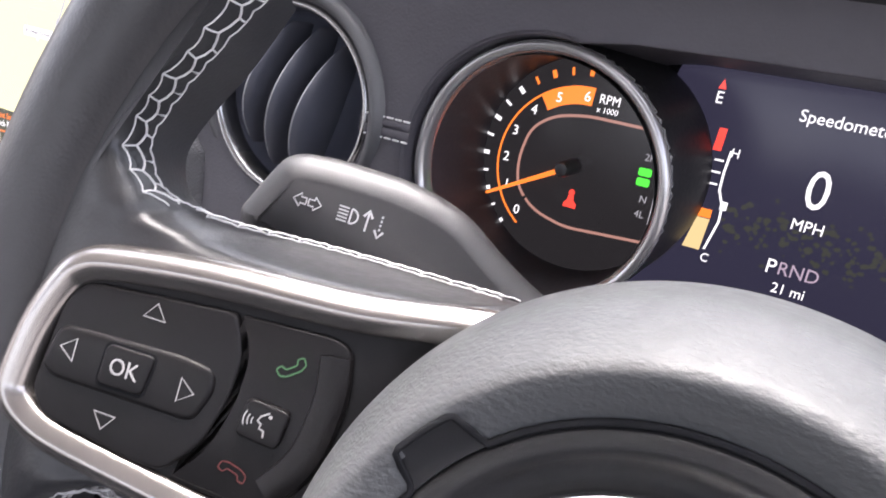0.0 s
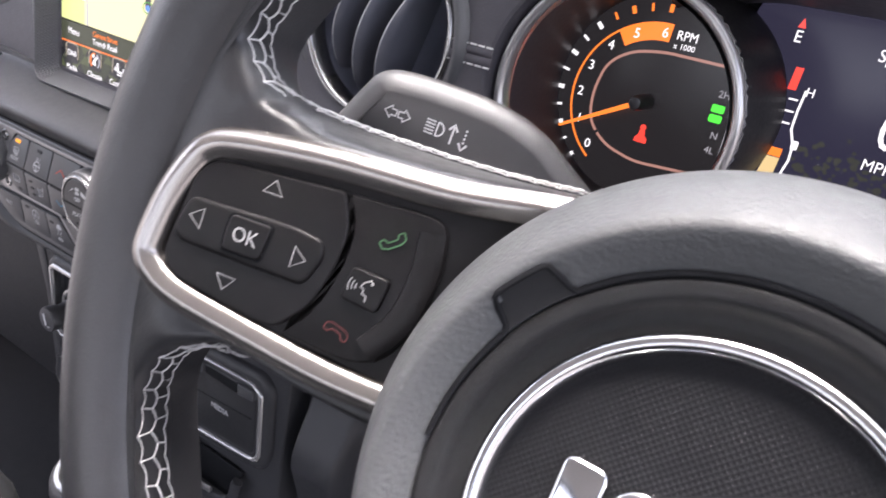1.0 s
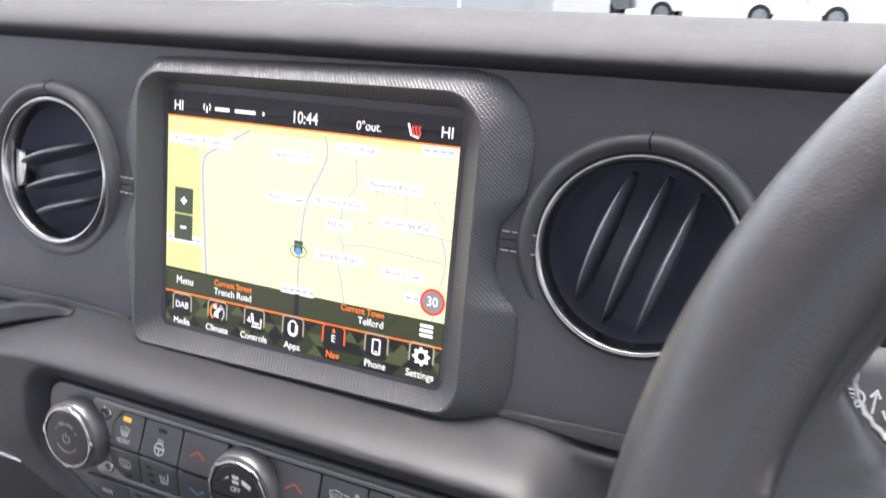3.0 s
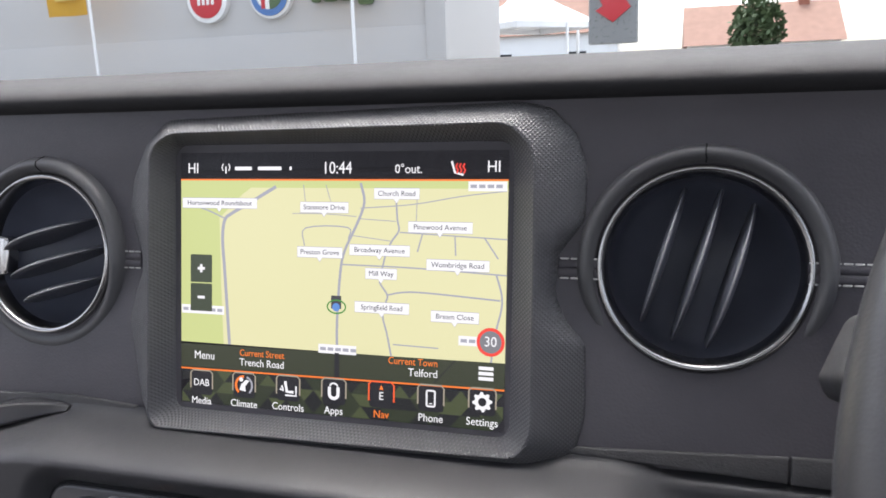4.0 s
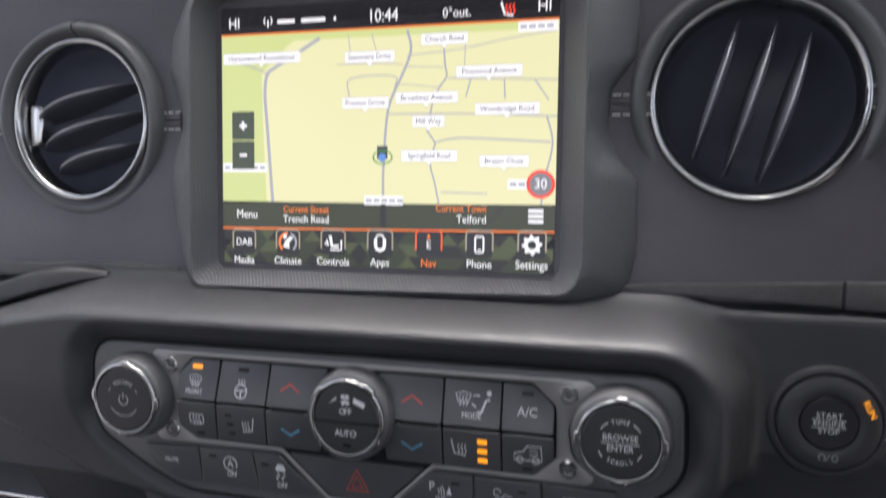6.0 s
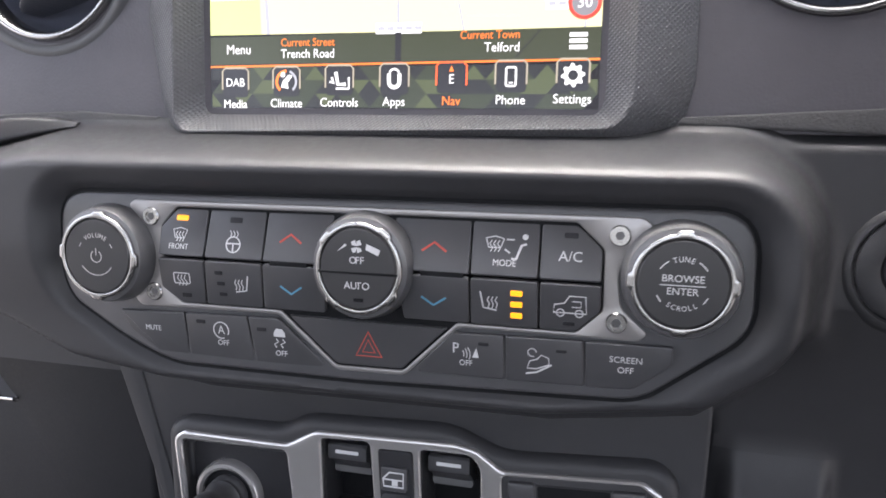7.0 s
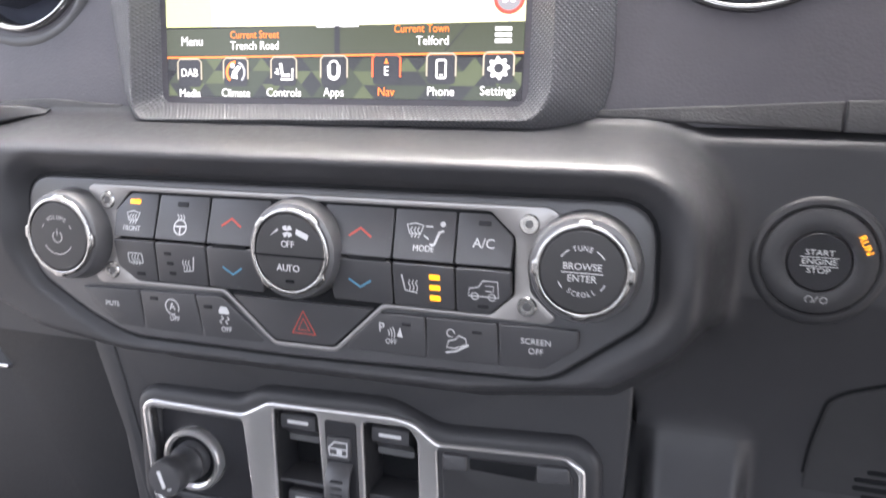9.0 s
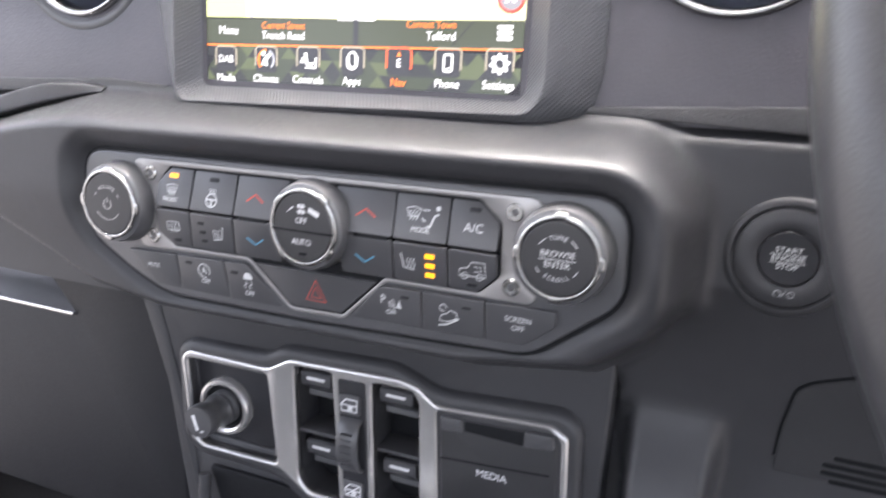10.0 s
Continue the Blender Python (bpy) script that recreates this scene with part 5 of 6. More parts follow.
part("stitching", stitches(spoke_line, 3.4, 1.7), THREAD, wheel, "short pale stitches along the leather edge")
part("stitching", stitches(lower_line, 3.0, 4.6), THREAD, wheel, "pale crossed thread along the leather edge")

# silver C-shaped trim round the buttons
trim_line = [(64, 35, -2), (53.4, 33.6, 0), (30, 29.6, 0), (-4, 27.2, 0), (-29, 23.6, 0), (-37.5, 20.5, 0), (-41.6, 15, 0), (-45.6, 4, 0), (-47.6, -9, 0), (-47, -14, 0), (-42.5, -18.2, 0), (-33, -21.6, 0), (-12, -24.2, 0), (12, -26.6, 0), (33, -26.8, 0), (50, -26.5, -2)]
bm = sweep(smooth_path(trim_line, 6), [(-4.5, -6), (-4.6, -1.2), (-4.4, 0.1), (-3.8, 1.0), (-2.8, 1.7), (-1.4, 2.35), (-0.3, 2.7), (0.5, 2.75), (1.2, 2.5), (2.2, 1.8), (3.2, 0.95), (4.0, 0), (4.4, -1.0), (4.5, -2.2), (4.4, -6)])
part("spoke_trim", bm, SATIN, wheel, "satin silver bracket round the buttons", POD @ Matrix.Translation((0, 0, 0.0012)), 75)
pod_outline = rounded([(-42, -14), (-37, -20), (66, -24), (78, 32), (-36, 20)], 4)
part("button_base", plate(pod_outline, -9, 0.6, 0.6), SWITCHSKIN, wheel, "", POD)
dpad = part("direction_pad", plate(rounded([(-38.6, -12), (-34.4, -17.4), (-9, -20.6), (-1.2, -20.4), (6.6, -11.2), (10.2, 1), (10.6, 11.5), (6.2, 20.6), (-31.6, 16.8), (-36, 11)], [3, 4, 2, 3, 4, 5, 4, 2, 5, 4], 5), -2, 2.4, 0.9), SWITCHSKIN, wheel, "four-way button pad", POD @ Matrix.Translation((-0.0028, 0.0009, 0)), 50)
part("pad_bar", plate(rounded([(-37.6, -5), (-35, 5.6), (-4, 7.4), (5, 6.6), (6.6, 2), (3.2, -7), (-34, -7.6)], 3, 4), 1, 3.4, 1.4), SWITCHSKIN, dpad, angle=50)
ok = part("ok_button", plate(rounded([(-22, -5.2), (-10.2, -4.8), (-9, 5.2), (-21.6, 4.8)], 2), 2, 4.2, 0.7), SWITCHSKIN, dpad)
part("ok_gap", plate(rounded([(-22.6, -5.8), (-9.6, -5.4), (-8.4, 5.8), (-22.2, 5.4)], 2.2), 3, 3.5, 0), DEEP, dpad)
lettering("OK", 4.0, -15.8, 0, 4.25, DIMPRINT, ok, stretch=0.9)
for pts, z in (([(-16, 13.7), (-12.2, 17.3), (-10.1, 13.3)], 2.45), ([(-33.4, -0.2), (-30.1, 3.8), (-30, -2.1)], 3.45), ([(-1.8, -1.9), (-1, 3.1), (2.5, -1.8)], 3.45), ([(-21.6, -12.4), (-15.4, -12.2), (-18.2, -15.7)], 2.45)):
    cx, cy = sum(p[0] for p in pts) / 3, sum(p[1] for p in pts) / 3
    if z > 3:
        q = [(cx - 2.1, cy), (cx + 1.7, cy + 2.8), (cx + 1.7, cy - 2.8)] if cx < -15 else [(cx + 2.1, cy), (cx - 1.7, cy - 2.8), (cx - 1.7, cy + 2.8)]
    else:
        q = [(cx - 2.8, cy - 1.5), (cx + 2.8, cy - 1.5), (cx, cy + 2.2)] if cy > 0 else [(cx + 2.8, cy + 1.5), (cx - 2.8, cy + 1.5), (cx, cy - 2.2)]
    part("arrow", stroke(q, 0.36, z, closed=True), DIMPRINT, dpad)
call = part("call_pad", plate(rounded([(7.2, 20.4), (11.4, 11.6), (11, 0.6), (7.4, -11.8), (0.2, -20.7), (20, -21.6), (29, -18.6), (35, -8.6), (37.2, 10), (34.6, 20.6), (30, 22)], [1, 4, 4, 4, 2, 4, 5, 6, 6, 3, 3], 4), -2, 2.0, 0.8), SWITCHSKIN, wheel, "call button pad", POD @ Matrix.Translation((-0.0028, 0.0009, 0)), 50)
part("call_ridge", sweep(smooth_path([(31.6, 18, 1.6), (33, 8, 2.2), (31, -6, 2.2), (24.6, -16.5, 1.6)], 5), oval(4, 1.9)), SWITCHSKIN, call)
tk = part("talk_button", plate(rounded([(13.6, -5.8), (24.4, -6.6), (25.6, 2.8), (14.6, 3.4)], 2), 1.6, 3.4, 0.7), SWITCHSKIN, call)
part("symbol", stroke([(20.8, 1.4), (19, 0.2), (18.4, -1), (19.4, -1.6), (19.2, -2.6), (20.4, -3), (20.6, -4.4)], 0.42, 3.45), DIMPRINT, tk)
for i in range(3):
    part("symbol", stroke(arc(18.6, -1.4, 1.6 + 1.0 * i, 150, 205, 6), 0.32, 3.45), DIMPRINT, tk)
part("symbol", flat(circle(21.2, 0.6, 0.45, 8), 3.45), DIMPRINT, tk)


def handset(x, y, mat, turn, w):
    """A telephone receiver in outline."""
    t = Matrix.Rotation(radians(turn), 2)
    pts = rounded([(-3.6, 1.5), (-2.0, 1.7), (-1.5, 0.5), (1.5, 0.5), (2.0, 1.7), (3.6, 1.5), (3.4, -0.3), (1.8, -1.0), (-1.8, -1.0), (-3.4, -0.3)], 0.5, 3)
    part("symbol", stroke([(x + (t @ Vector(p)).x, y + (t @ Vector(p)).y) for p in pts], w, 2.05, closed=True), mat, call)


handset(22.6, 12.2, GREENPRINT, 38, 0.4)
handset(15.6, -14.2, DIMRED, 166, 0.3)

# hub with the airbag cover
SKIN = [(51.8, -3), (52.6, -0.8), (54, 0.4), (56.5, 2.2), (59, 3.8), (61, 4.2), (63.5, 2.6), (67.5, -3), (72, -11), (75.5, -20), (78.5, -30), (80.5, -42), (81, -62)]


def skin_at(r):
    for (a, za), (b, zb) in zip(SKIN, SKIN[1:]):
        if a <= r <= b:
            return za + (zb - za) * (r - a) / (b - a)
    return SKIN[0][1]


def joint_radius(a):
    return 52.5 + sum(6.4 * (1 - smoothstep(5.5, 9, abs(a - at))) for at in (142, 38))


bm = lathe([(p.x, p.y) for p in smooth_path([(r, z, 0) for r, z in SKIN], 6)], 240)
for vert in bm.verts:
    # the skin is cut back where the joint steps outwards
    r, a = vert.co.xy.length / MM, math.degrees(math.atan2(vert.co.y, vert.co.x))
    floor_z = (0.1 + 2.6 * smoothstep(52.4, 60, r)) * MM
    if r < joint_radius(a) - 0.1 and vert.co.z > floor_z:
        vert.co.z = floor_z - 0.0002
    # the flank bulges a little to the top
    bulge = smoothstep(61, 74, r)
    vert.co.y += 2.6 * bulge * MM
hub = part("hub", bm, HUBSKIN, wheel, "grained grey airbag cover", HUB_FACE, 50)
part("hub_recess", lathe([(52.6, -1.6), (51.9, -0.3), (50.8, 0.2), (49, 0.3), (47.6, -0.2), (47, -1.8), (45.6, -3), (43.5, -3.4), (42, -3.2)], 96), HUBRING, hub, "smooth black inner ring", angle=80)
part("badge_ring", lathe([(37.6, -4), (38, -1), (39.2, 0.6), (40.6, 0.9), (41.8, -0.4), (42.4, -4)], 96), CHROME, hub, "bright badge ring", angle=80)
disc = part("badge_disc", lathe([(38, -2.6), (30, -2.0), (0, -1.4)], 72), DOTS, hub, "dotted black badge disc", angle=80)
# the cover's joint with its two stepped notches
groove = []
for i in range(181):
    r = joint_radius(i)
    groove.append((r * math.cos(radians(i)), r * math.sin(radians(i)), skin_at(max(r, 52.7)) * smoothstep(52.4, 56, r) + 0.1))
part("joint", sweep(groove, oval(0.7, 0.5, 8)), DEEP, hub)
for at in (142, 38):
    bm = bmesh.new()
    rows = []
    for k in range(19):
        a = at - 9 + k
        ends = [52.3 + (joint_radius(a) - 52.3) * q / 4 for q in range(5)]
        rows.append([bm.verts.new((r * math.cos(radians(a)) * MM, r * math.sin(radians(a)) * MM, (0.15 + 2.6 * smoothstep(52.4, 60, r)) * MM)) for r in ends])
    for p, q in zip(rows, rows[1:]):
        for k in range(4):
            bm.faces.new((p[k], p[k + 1], q[k + 1], q[k]))
    part("notch", bm, HUBRING, hub, "stepped notch in the cover's joint")
# the maker's badge as plain bright shapes
def badge(pts, label):
    part("badge_shape", plate(pts, -1.6, 0.6, 0.9), CHROME, hub, label)


badge(box_outline(-21, 4.4, 9, 12, 2.5), "plain bright badge shape")
for x in (-9.4, 3.0, 15.4):
    badge(circle(x, 4.2, 6.0, 32), "plain bright badge disc")
    part("badge_face", plate(circle(x, 4.6, 3.2, 24), 0.4, 0.75, 0.1), DARK, hub)
# steering column
col = thing("steering_column", WHEEL_FACE, "dark steering column shroud behind the wheel", "steering column")
part("shroud", lathe([(56, -46), (60, -54), (60, -110), (56, -190)], 48), DARK, col, m=Matrix.Translation((0, -0.014, 0)))


# ---- indicator stalk ----
stalk = thing("indicator_stalk", SCREEN_FACE, "dark grey indicator stalk with white symbols", "indicator stalk")
e1 = Vector((0.9024, -0.1481, -0.4082)).normalized()
e3 = e1.cross(Vector((0.05, 0.975, -0.22))).normalized()
e2 = e3.cross(e1)
STALK_FACE = Matrix((e1, e2, e3)).transposed().to_4x4()
STALK_FACE.translation = Vector((235.6, 0.6, 65.2)) * MM
tip = rounded([(-24, -11), (-17.4, 4), (-13.4, 12), (-7, 15.2), (6, 16.8), (30, 17.4), (44, 15.4), (56, 11.6), (74, 0.4), (92, -8), (112, -16), (112, -42), (60, -34), (-6, -22), (-20, -19)], [3, 8, 5, 6, 10, 12, 10, 10, 10, 8, 2, 2, 8, 8, 4], 5)
part("lever", slab(tip, [(2, -26), (0.4, -18), (0, -10), (0.5, -6.8), (1.8, -4.4), (4.2, -2.2), (6.6, -0.8), (8, -0.2), (8.8, 0)]), STALKSKIN, stalk, "", STALK_FACE, 60)


def stalk_mark(pts, w=0.7, closed=False):
    part("symbol", stroke(pts, w, 0.1, thick=0.2, closed=closed), PRINT, stalk, "", STALK_FACE)


for s in (-1, 1):
    stalk_mark([(s * 0.4, 0), (s * 0.4, 1.1), (s * 2.4, 1.1), (s * 2.4, 2.4), (s * 5, 0), (s * 2.4, -2.4), (s * 2.4, -1.1), (s * 0.4, -1.1)], 0.5, True)
stalk_mark([(15.6, 2.6), (15.6, -2.6)] , 0.6)
stalk_mark([(x, y) for x, y in arc(15.6, 0, 2.6, -90, 90, 8)], 0.6)
for k in range(5):
    stalk_mark([(11, 2.4 - 1.2 * k), (14.6, 2.4 - 1.2 * k)], 0.5)
stalk_mark([(21.6, -3.6), (21.6, 3)], 0.7)
stalk_mark([(20, 1.4), (21.6, 3.8), (23.2, 1.4)], 0.9)
for k in range(4):
    stalk_mark([(26.4, 3.4 - 1.5 * k), (26.4, 2.6 - 1.5 * k)], 0.7)
stalk_mark([(24.8, -2), (26.4, -4.4), (28, -2)], 0.9)

# ---- instrument cluster ----
cluster = thing("instrument_cluster", SCREEN_FACE, "lit instrument cluster with a round rev counter and colour display", "instrument cluster")
part("dial_ring", lathe([(48.4, -13), (48.8, -8.6), (50.2, -5.6), (51.8, -5.1), (53.3, -6.2), (54, -15)], 96, 287.3, 13), SILVERTRIM, cluster, "satin silver dial ring", angle=60)
part("dial_cup", lathe([(49.2, -10), (49.6, -30), (50, -50), (50.4, -76)], 72, 285.8, 11.4), CUPSKIN, cluster, angle=60)
# the black face glows faintly to imitate haze over the dial
dial = part("dial_face", plate(circle(285.8, 11.4, 56, 64), -77, -73.4, 0), glow("dial_face_haze", (0.0125, 0.0118, 0.0128)), cluster, "black dial face with a faint added haze glow")
DX, DY, ZD = 283.2, 8.2, -73.0


def at_angle(r, a):
    return DX + r * math.cos(radians(a)), DY + r * math.sin(radians(a))


def dial_angle(v):
    return 226 - 22.4 * v


for v in range(7):
    x, y = at_angle(35.2, dial_angle(v))
    lettering(str(v), 4.6, x, y, ZD + 0.3, WHITE, dial)
for h in range(13):
    v = h / 2
    a = dial_angle(v)
    w = 1.9 if h % 2 == 0 else 1.1
    l0, l1 = at_angle(44.6, a), at_angle(48.2, a)
    part("tick", stroke([l0, l1], w, ZD), ORANGE if v >= 4.5 else WHITE, dial)
part("scale_arc", stroke([at_angle(39.4, dial_angle(-0.35 + 6.2 * k / 30)) for k in range(31)], 0.9, ZD), ORANGE, dial)
red = [at_angle(31.5, dial_angle(4.45 + 1.75 * k / 12)) for k in range(13)] + [at_angle(39.8, dial_angle(6.2 - 1.75 * k / 12)) for k in range(13)]
part("red_zone", flat(red, ZD + 0.1), ORANGE, dial)
lettering("RPM", 4.2, 292.8, 43.6, ZD, WHITE, dial, stretch=0.9)
lettering("x 1000", 2.6, 292.6, 38.8, ZD, WHITE, dial)
win = rounded([(256.6, -5.5), (254.4, 8), (257.8, 24), (268.5, 32), (284, 35), (330, 35), (332, -15), (284, -19), (267, -15)], [6, 10, 8, 8, 6, 1, 1, 6, 8], 5)
part("window_line", stroke(win, 1.3, ZD), glow("dial_line", (0.3, 0.16, 0.13)), dial, "thin lit window outline")
tip, back = (246.6, -9.6), (282, 10.4)
part("needle", sweep([(*back, -57), (*tip, -60)], lambda s: [(-1.2 + 0.5 * s, 0), (1.2 - 0.5 * s, 0), (0.8 - 0.4 * s, 1), (-0.8 + 0.4 * s, 1)]), ORANGE, cluster, "orange pointer")
part("needle_hub", lathe([(3.8, -74), (3.6, -57), (2.8, -55), (0, -54.6)], 32, 282.6, 10.8), KNOBSIDE, cluster)
part("warning_lamp", flat([(x - 3, y - 4) for x, y in ((284.4, -5), (284.6, -3), (286, -1.4), (286.2, 0.6), (287.6, 2.2), (289, 0.6), (289.2, -1.4), (290.8, -3), (290.8, -5))], ZD), REDGLOW, dial, "red seat belt lamp")
part("warning_lamp", flat(circle(284.6, -1.6, 1.5, 12), ZD + 0.1), REDGLOW, dial)
GREENGLOW = glow("green_lamp", (0.05, 0.75, 0.05))
part("drive_lamp", flat(box_outline(316, 16, 6, 3.6, 1), ZD), GREENGLOW, dial, "green drive lamp")
part("drive_lamp", flat(box_outline(316, 11.4, 6, 3.6, 1), ZD), GREENGLOW, dial)
DIMWHITE = glow("dim_white", (0.25, 0.25, 0.27))
for text, x, y in (("2H", 317, 22.6), ("N", 318, 3.6), ("4L", 317.8, -3.4)):
    lettering(text, 3.2, x, y, ZD, DIMWHITE, dial)
part("drive_line", stroke([(321.4, 26), (321.8, 14), (322.8, 12), (322.8, -7)], 0.7, ZD), DIMWHITE, dial)
# colour display
disp = part("cluster_display", plate(rounded([(323, -60), (490, -60), (490, 76.5), (323, 74)], [4, 4, 4, 9]), -90, -86, 0.2), glow("cluster_background", (0.019, 0.0185, 0.034)), cluster, "dark blue lit display", Matrix.Translation((-0.0066, -0.0058, 0)))
bm = bmesh.new()
grid = []
for k in range(41):
    x = 284 + 5.1 * k
    front, back = 69.2 + 0.028 * max(0, x - 300), 66.2 + 0.02 * (x - 325) - 0.012 * max(0, 332 - x) ** 1.8
    grid.append([bm.verts.new((x * MM, (front + (back - front) * q ** 1.3 + lift) * MM, z * MM)) for q, z, lift in ((0, -0.3, 1.6), (0, -1.2, 0.5), (0.03, -4, 0), (0.2, -20, 0), (0.5, -44, 0), (0.8, -66, 0), (1, -85, 0), (1, -90, 8))])
for a, b in zip(grid, grid[1:]):
    for i in range(7):
        bm.faces.new((a[i], a[i + 1], b[i + 1], b[i]))
part("cluster_hood", bm, LEATHER, cluster, "leather brow over the display", None, 60)
part("dial_skirt", lathe([(53.4, -8), (54, -14), (54.6, -45), (55.4, -88)], 72, 287.3, 13), HUBRING, cluster, "dark flank of the dial", angle=60)
part("cluster_housing", plate([(300, -70), (495, -70), (495, 100), (300, 100)], -96, -90.5, 0), DEEP, cluster)
ZC = -85.9


def info(text, size, x, y, mat=WHITE, stretch=0.95):
    lettering(text, size, x, y, ZC, mat, disp, stretch=stretch)


info("E", 5.2, 343.4, 59.4)
part("compass", flat([(341.8, 63.4), (345.2, 63.4), (343.6, 67.6)], ZC), REDGLOW, disp)
info("Speedometer", 5.2, 396, 58.6)
info("0", 17, 392.6, 28.7, stretch=0.85)
info("MPH", 5.0, 393, 13.2)
info("P", 6.6, 383.8, -7.5)
info("RND", 6.0, 395.2, -7.4, glow("dim_violet", (0.3, 0.24, 0.3)))
info("21 mi", 4.6, 393.4, -16.4)
info("H", 4, 356.4, 37.2)
info("C", 4, 355.6, -12)
part("temperature_line", stroke([(354.4, 38), (353.8, 28), (354, 20), (357, 13), (357.4, 6), (354.4, -8)], 1.0, ZC), WHITE, disp)
for y in (33, 27.6, 22.2):
    part("temperature_mark", stroke([(348.4, y), (352.4, y)], 0.8, ZC), WHITE, disp)
part("temperature_bar", flat([(344.6, -9), (352.4, -9), (353.4, 6), (347.6, 6)], ZC), glow("pale_amber", (0.55, 0.42, 0.2)), disp)
part("temperature_bar", flat([(347.6, 6.4), (353.4, 6.4), (353.4, 10.4), (346.4, 10.4)], ZC + 0.05), ORANGE, disp)
part("temperature_bar", flat([(346.4, 37), (350, 37), (350.4, 47), (347, 47)], ZC + 0.05), REDGLOW, disp)
part("pump_symbol", flat(box_outline(357.6, 13.4, 3, 4, 0.6), ZC), WHITE, disp)
random.seed(9)
OLIVE = glow("display_trees", (0.03, 0.032, 0.027))
bm = bmesh.new()
for k in range(260):
    x, y = random.uniform(358, 478), random.gauss(6, 5.5)
    r = random.uniform(0.5, 1.9)
    flat([(x + r * random.uniform(0.5, 1.3) * math.cos(a), y + r * random.uniform(0.4, 1.2) * math.sin(a)) for a in [j * 1.05 for j in range(6)]], -85.98 + 0.0002 * k, thick=0.004, bm=bm)
part("landscape_picture", bm, OLIVE, disp, "dim olive trees in the picture")
for x, y, mat in ((336, -38, REDGLOW), (350, -36, GREENGLOW), (357, -36, DIMWHITE), (368, -37, REDGLOW), (404, -44, ORANGE), (416, -49, WHITE)):
    part("tell_tale", flat(circle(x, y, 1.6, 10), ZC), mat, disp)

# ---- levers on the tunnel ----
def lever(x, y, z, r, lean, label, name, length):
    ob = thing(name, pose(x, y, z, lean[0], lean[1], 0), label, "gear lever", "levers on the tunnel")
    part("knob", lathe([(0, -1), (r * 0.6, -0.6), (r * 0.84, -1.4), (r * 0.93, -4), (r, -10), (r * 1.1, -28), (r * 1.14, -44), (r * 1.04, -56), (r * 0.8, -62)], 56), STALKSKIN, ob, "smooth dark grip", angle=60)
    part("top_ring", lathe([(r * 0.62, -0.6), (r * 0.65, 0.5), (r * 0.72, 0.7), (r * 0.79, 0.2), (r * 0.82, -1.2)], 56), RINGMETAL, ob, "satin top ring", angle=60)
    cap = part("cap", lathe([(0, 0.1), (r * 0.64, 0.1)], 48), KNOBSIDE, ob, "grey top disc", angle=60)
    for x in (-0.36, 0, 0.36):
        part("engraving", stroke([(r * x, r * 0.34), (r * x, -r * 0.34 * (abs(x) > 0.1))], r * 0.15, 0.2), RINGMETAL, cap)
    part("engraving", stroke([(-r * 0.36, 0), (r * 0.36, 0)], r * 0.17, 0.24), RINGMETAL, cap)
    part("collar", lathe([(r * 0.86, -56), (r * 1.06, -58), (r * 1.08, -66), (r * 0.84, -70)], 48), CHROME, ob, "bright collar")
    part("shaft", lathe([(7, -66), (7, length)], 24), DARK, ob)
    return ob


lever(0.0286, -0.0971, 0.9211, 31, (10, -6), "gear lever with a dark grip and silver engraved top", "gear_lever", -330)
lever(-0.0715, -0.159, 0.8989, 29, (8, -40), "transfer lever with a dark grip and silver collar", "transfer_lever", -300)
bm = plate(rounded([(-120, -560), (120, -560), (120, 60), (-120, 60)], 12), 0, 170, 20)
tun = thing("tunnel_console", pose(0, -0.05, 0.55, 0, 0, 0), "dark console over the transmission tunnel", "console")
part("cover", bm, DARK, tun)

# ---- outside ----
CLADDING = material("grey_cladding", (0.45, 0.435, 0.425), 0.6, bump=("noise", 3, 0.1, 0.01), vary=0.05, vary_scale=0.6)
# ground colour made paler than tarmac to bounce light through the doorways
PAVING = material("light_bouncing_ground", (0.14, 0.136, 0.132), 0.85, bump=("noise", 60, 0.5, 0.01), vary=0.25, vary_scale=0.5)
YELLOW = material("yellow_banner", (0.5, 0.27, 0.02), 0.7, vary=0.06, vary_scale=3)
WHITEPAINT = material("white_paint", (0.78, 0.78, 0.78), 0.3, coat=0.5, vary=0.03, vary_scale=2)
SIGNRED = material("sign_red", (0.5, 0.03, 0.04), 0.4, vary=0.05, vary_scale=3)
SIGNGREEN = material("sign_green", (0.08, 0.13, 0.06), 0.5, vary=0.05, vary_scale=3)
SIGNBLUE = material("sign_blue", (0.08, 0.18, 0.42), 0.4, vary=0.05, vary_scale=3)
SIGNGOLD = material("sign_gold", (0.55, 0.42, 0.1), 0.4, vary=0.05, vary_scale=3)
TILE = material("clay_roof_tiles", (0.22, 0.12, 0.09), 0.8, bump=("noise", 20, 0.5, 0.02), vary=0.25, vary_scale=2)
BRICK = material("red_brick", (0.3, 0.11, 0.07), 0.8, vary=0.2, vary_scale=6)
LEAF = material("dark_foliage", (0.05, 0.08, 0.03), 0.7, vary=0.4, vary_scale=2)
BARK = material("bark", (0.08, 0.06, 0.04), 0.9, vary=0.3, vary_scale=6)
CARGLASS = material("dark_car_glass", (0.02, 0.025, 0.03), 0.08, vary=0.05)
SILVERPAINT = material("silver_car_paint", (0.25, 0.26, 0.27), 0.3, metal=0.4, coat=0.5, vary=0.03, vary_scale=2)
RUBBER = material("tyre_rubber", (0.02, 0.02, 0.02), 0.8)

bm = bmesh.new()
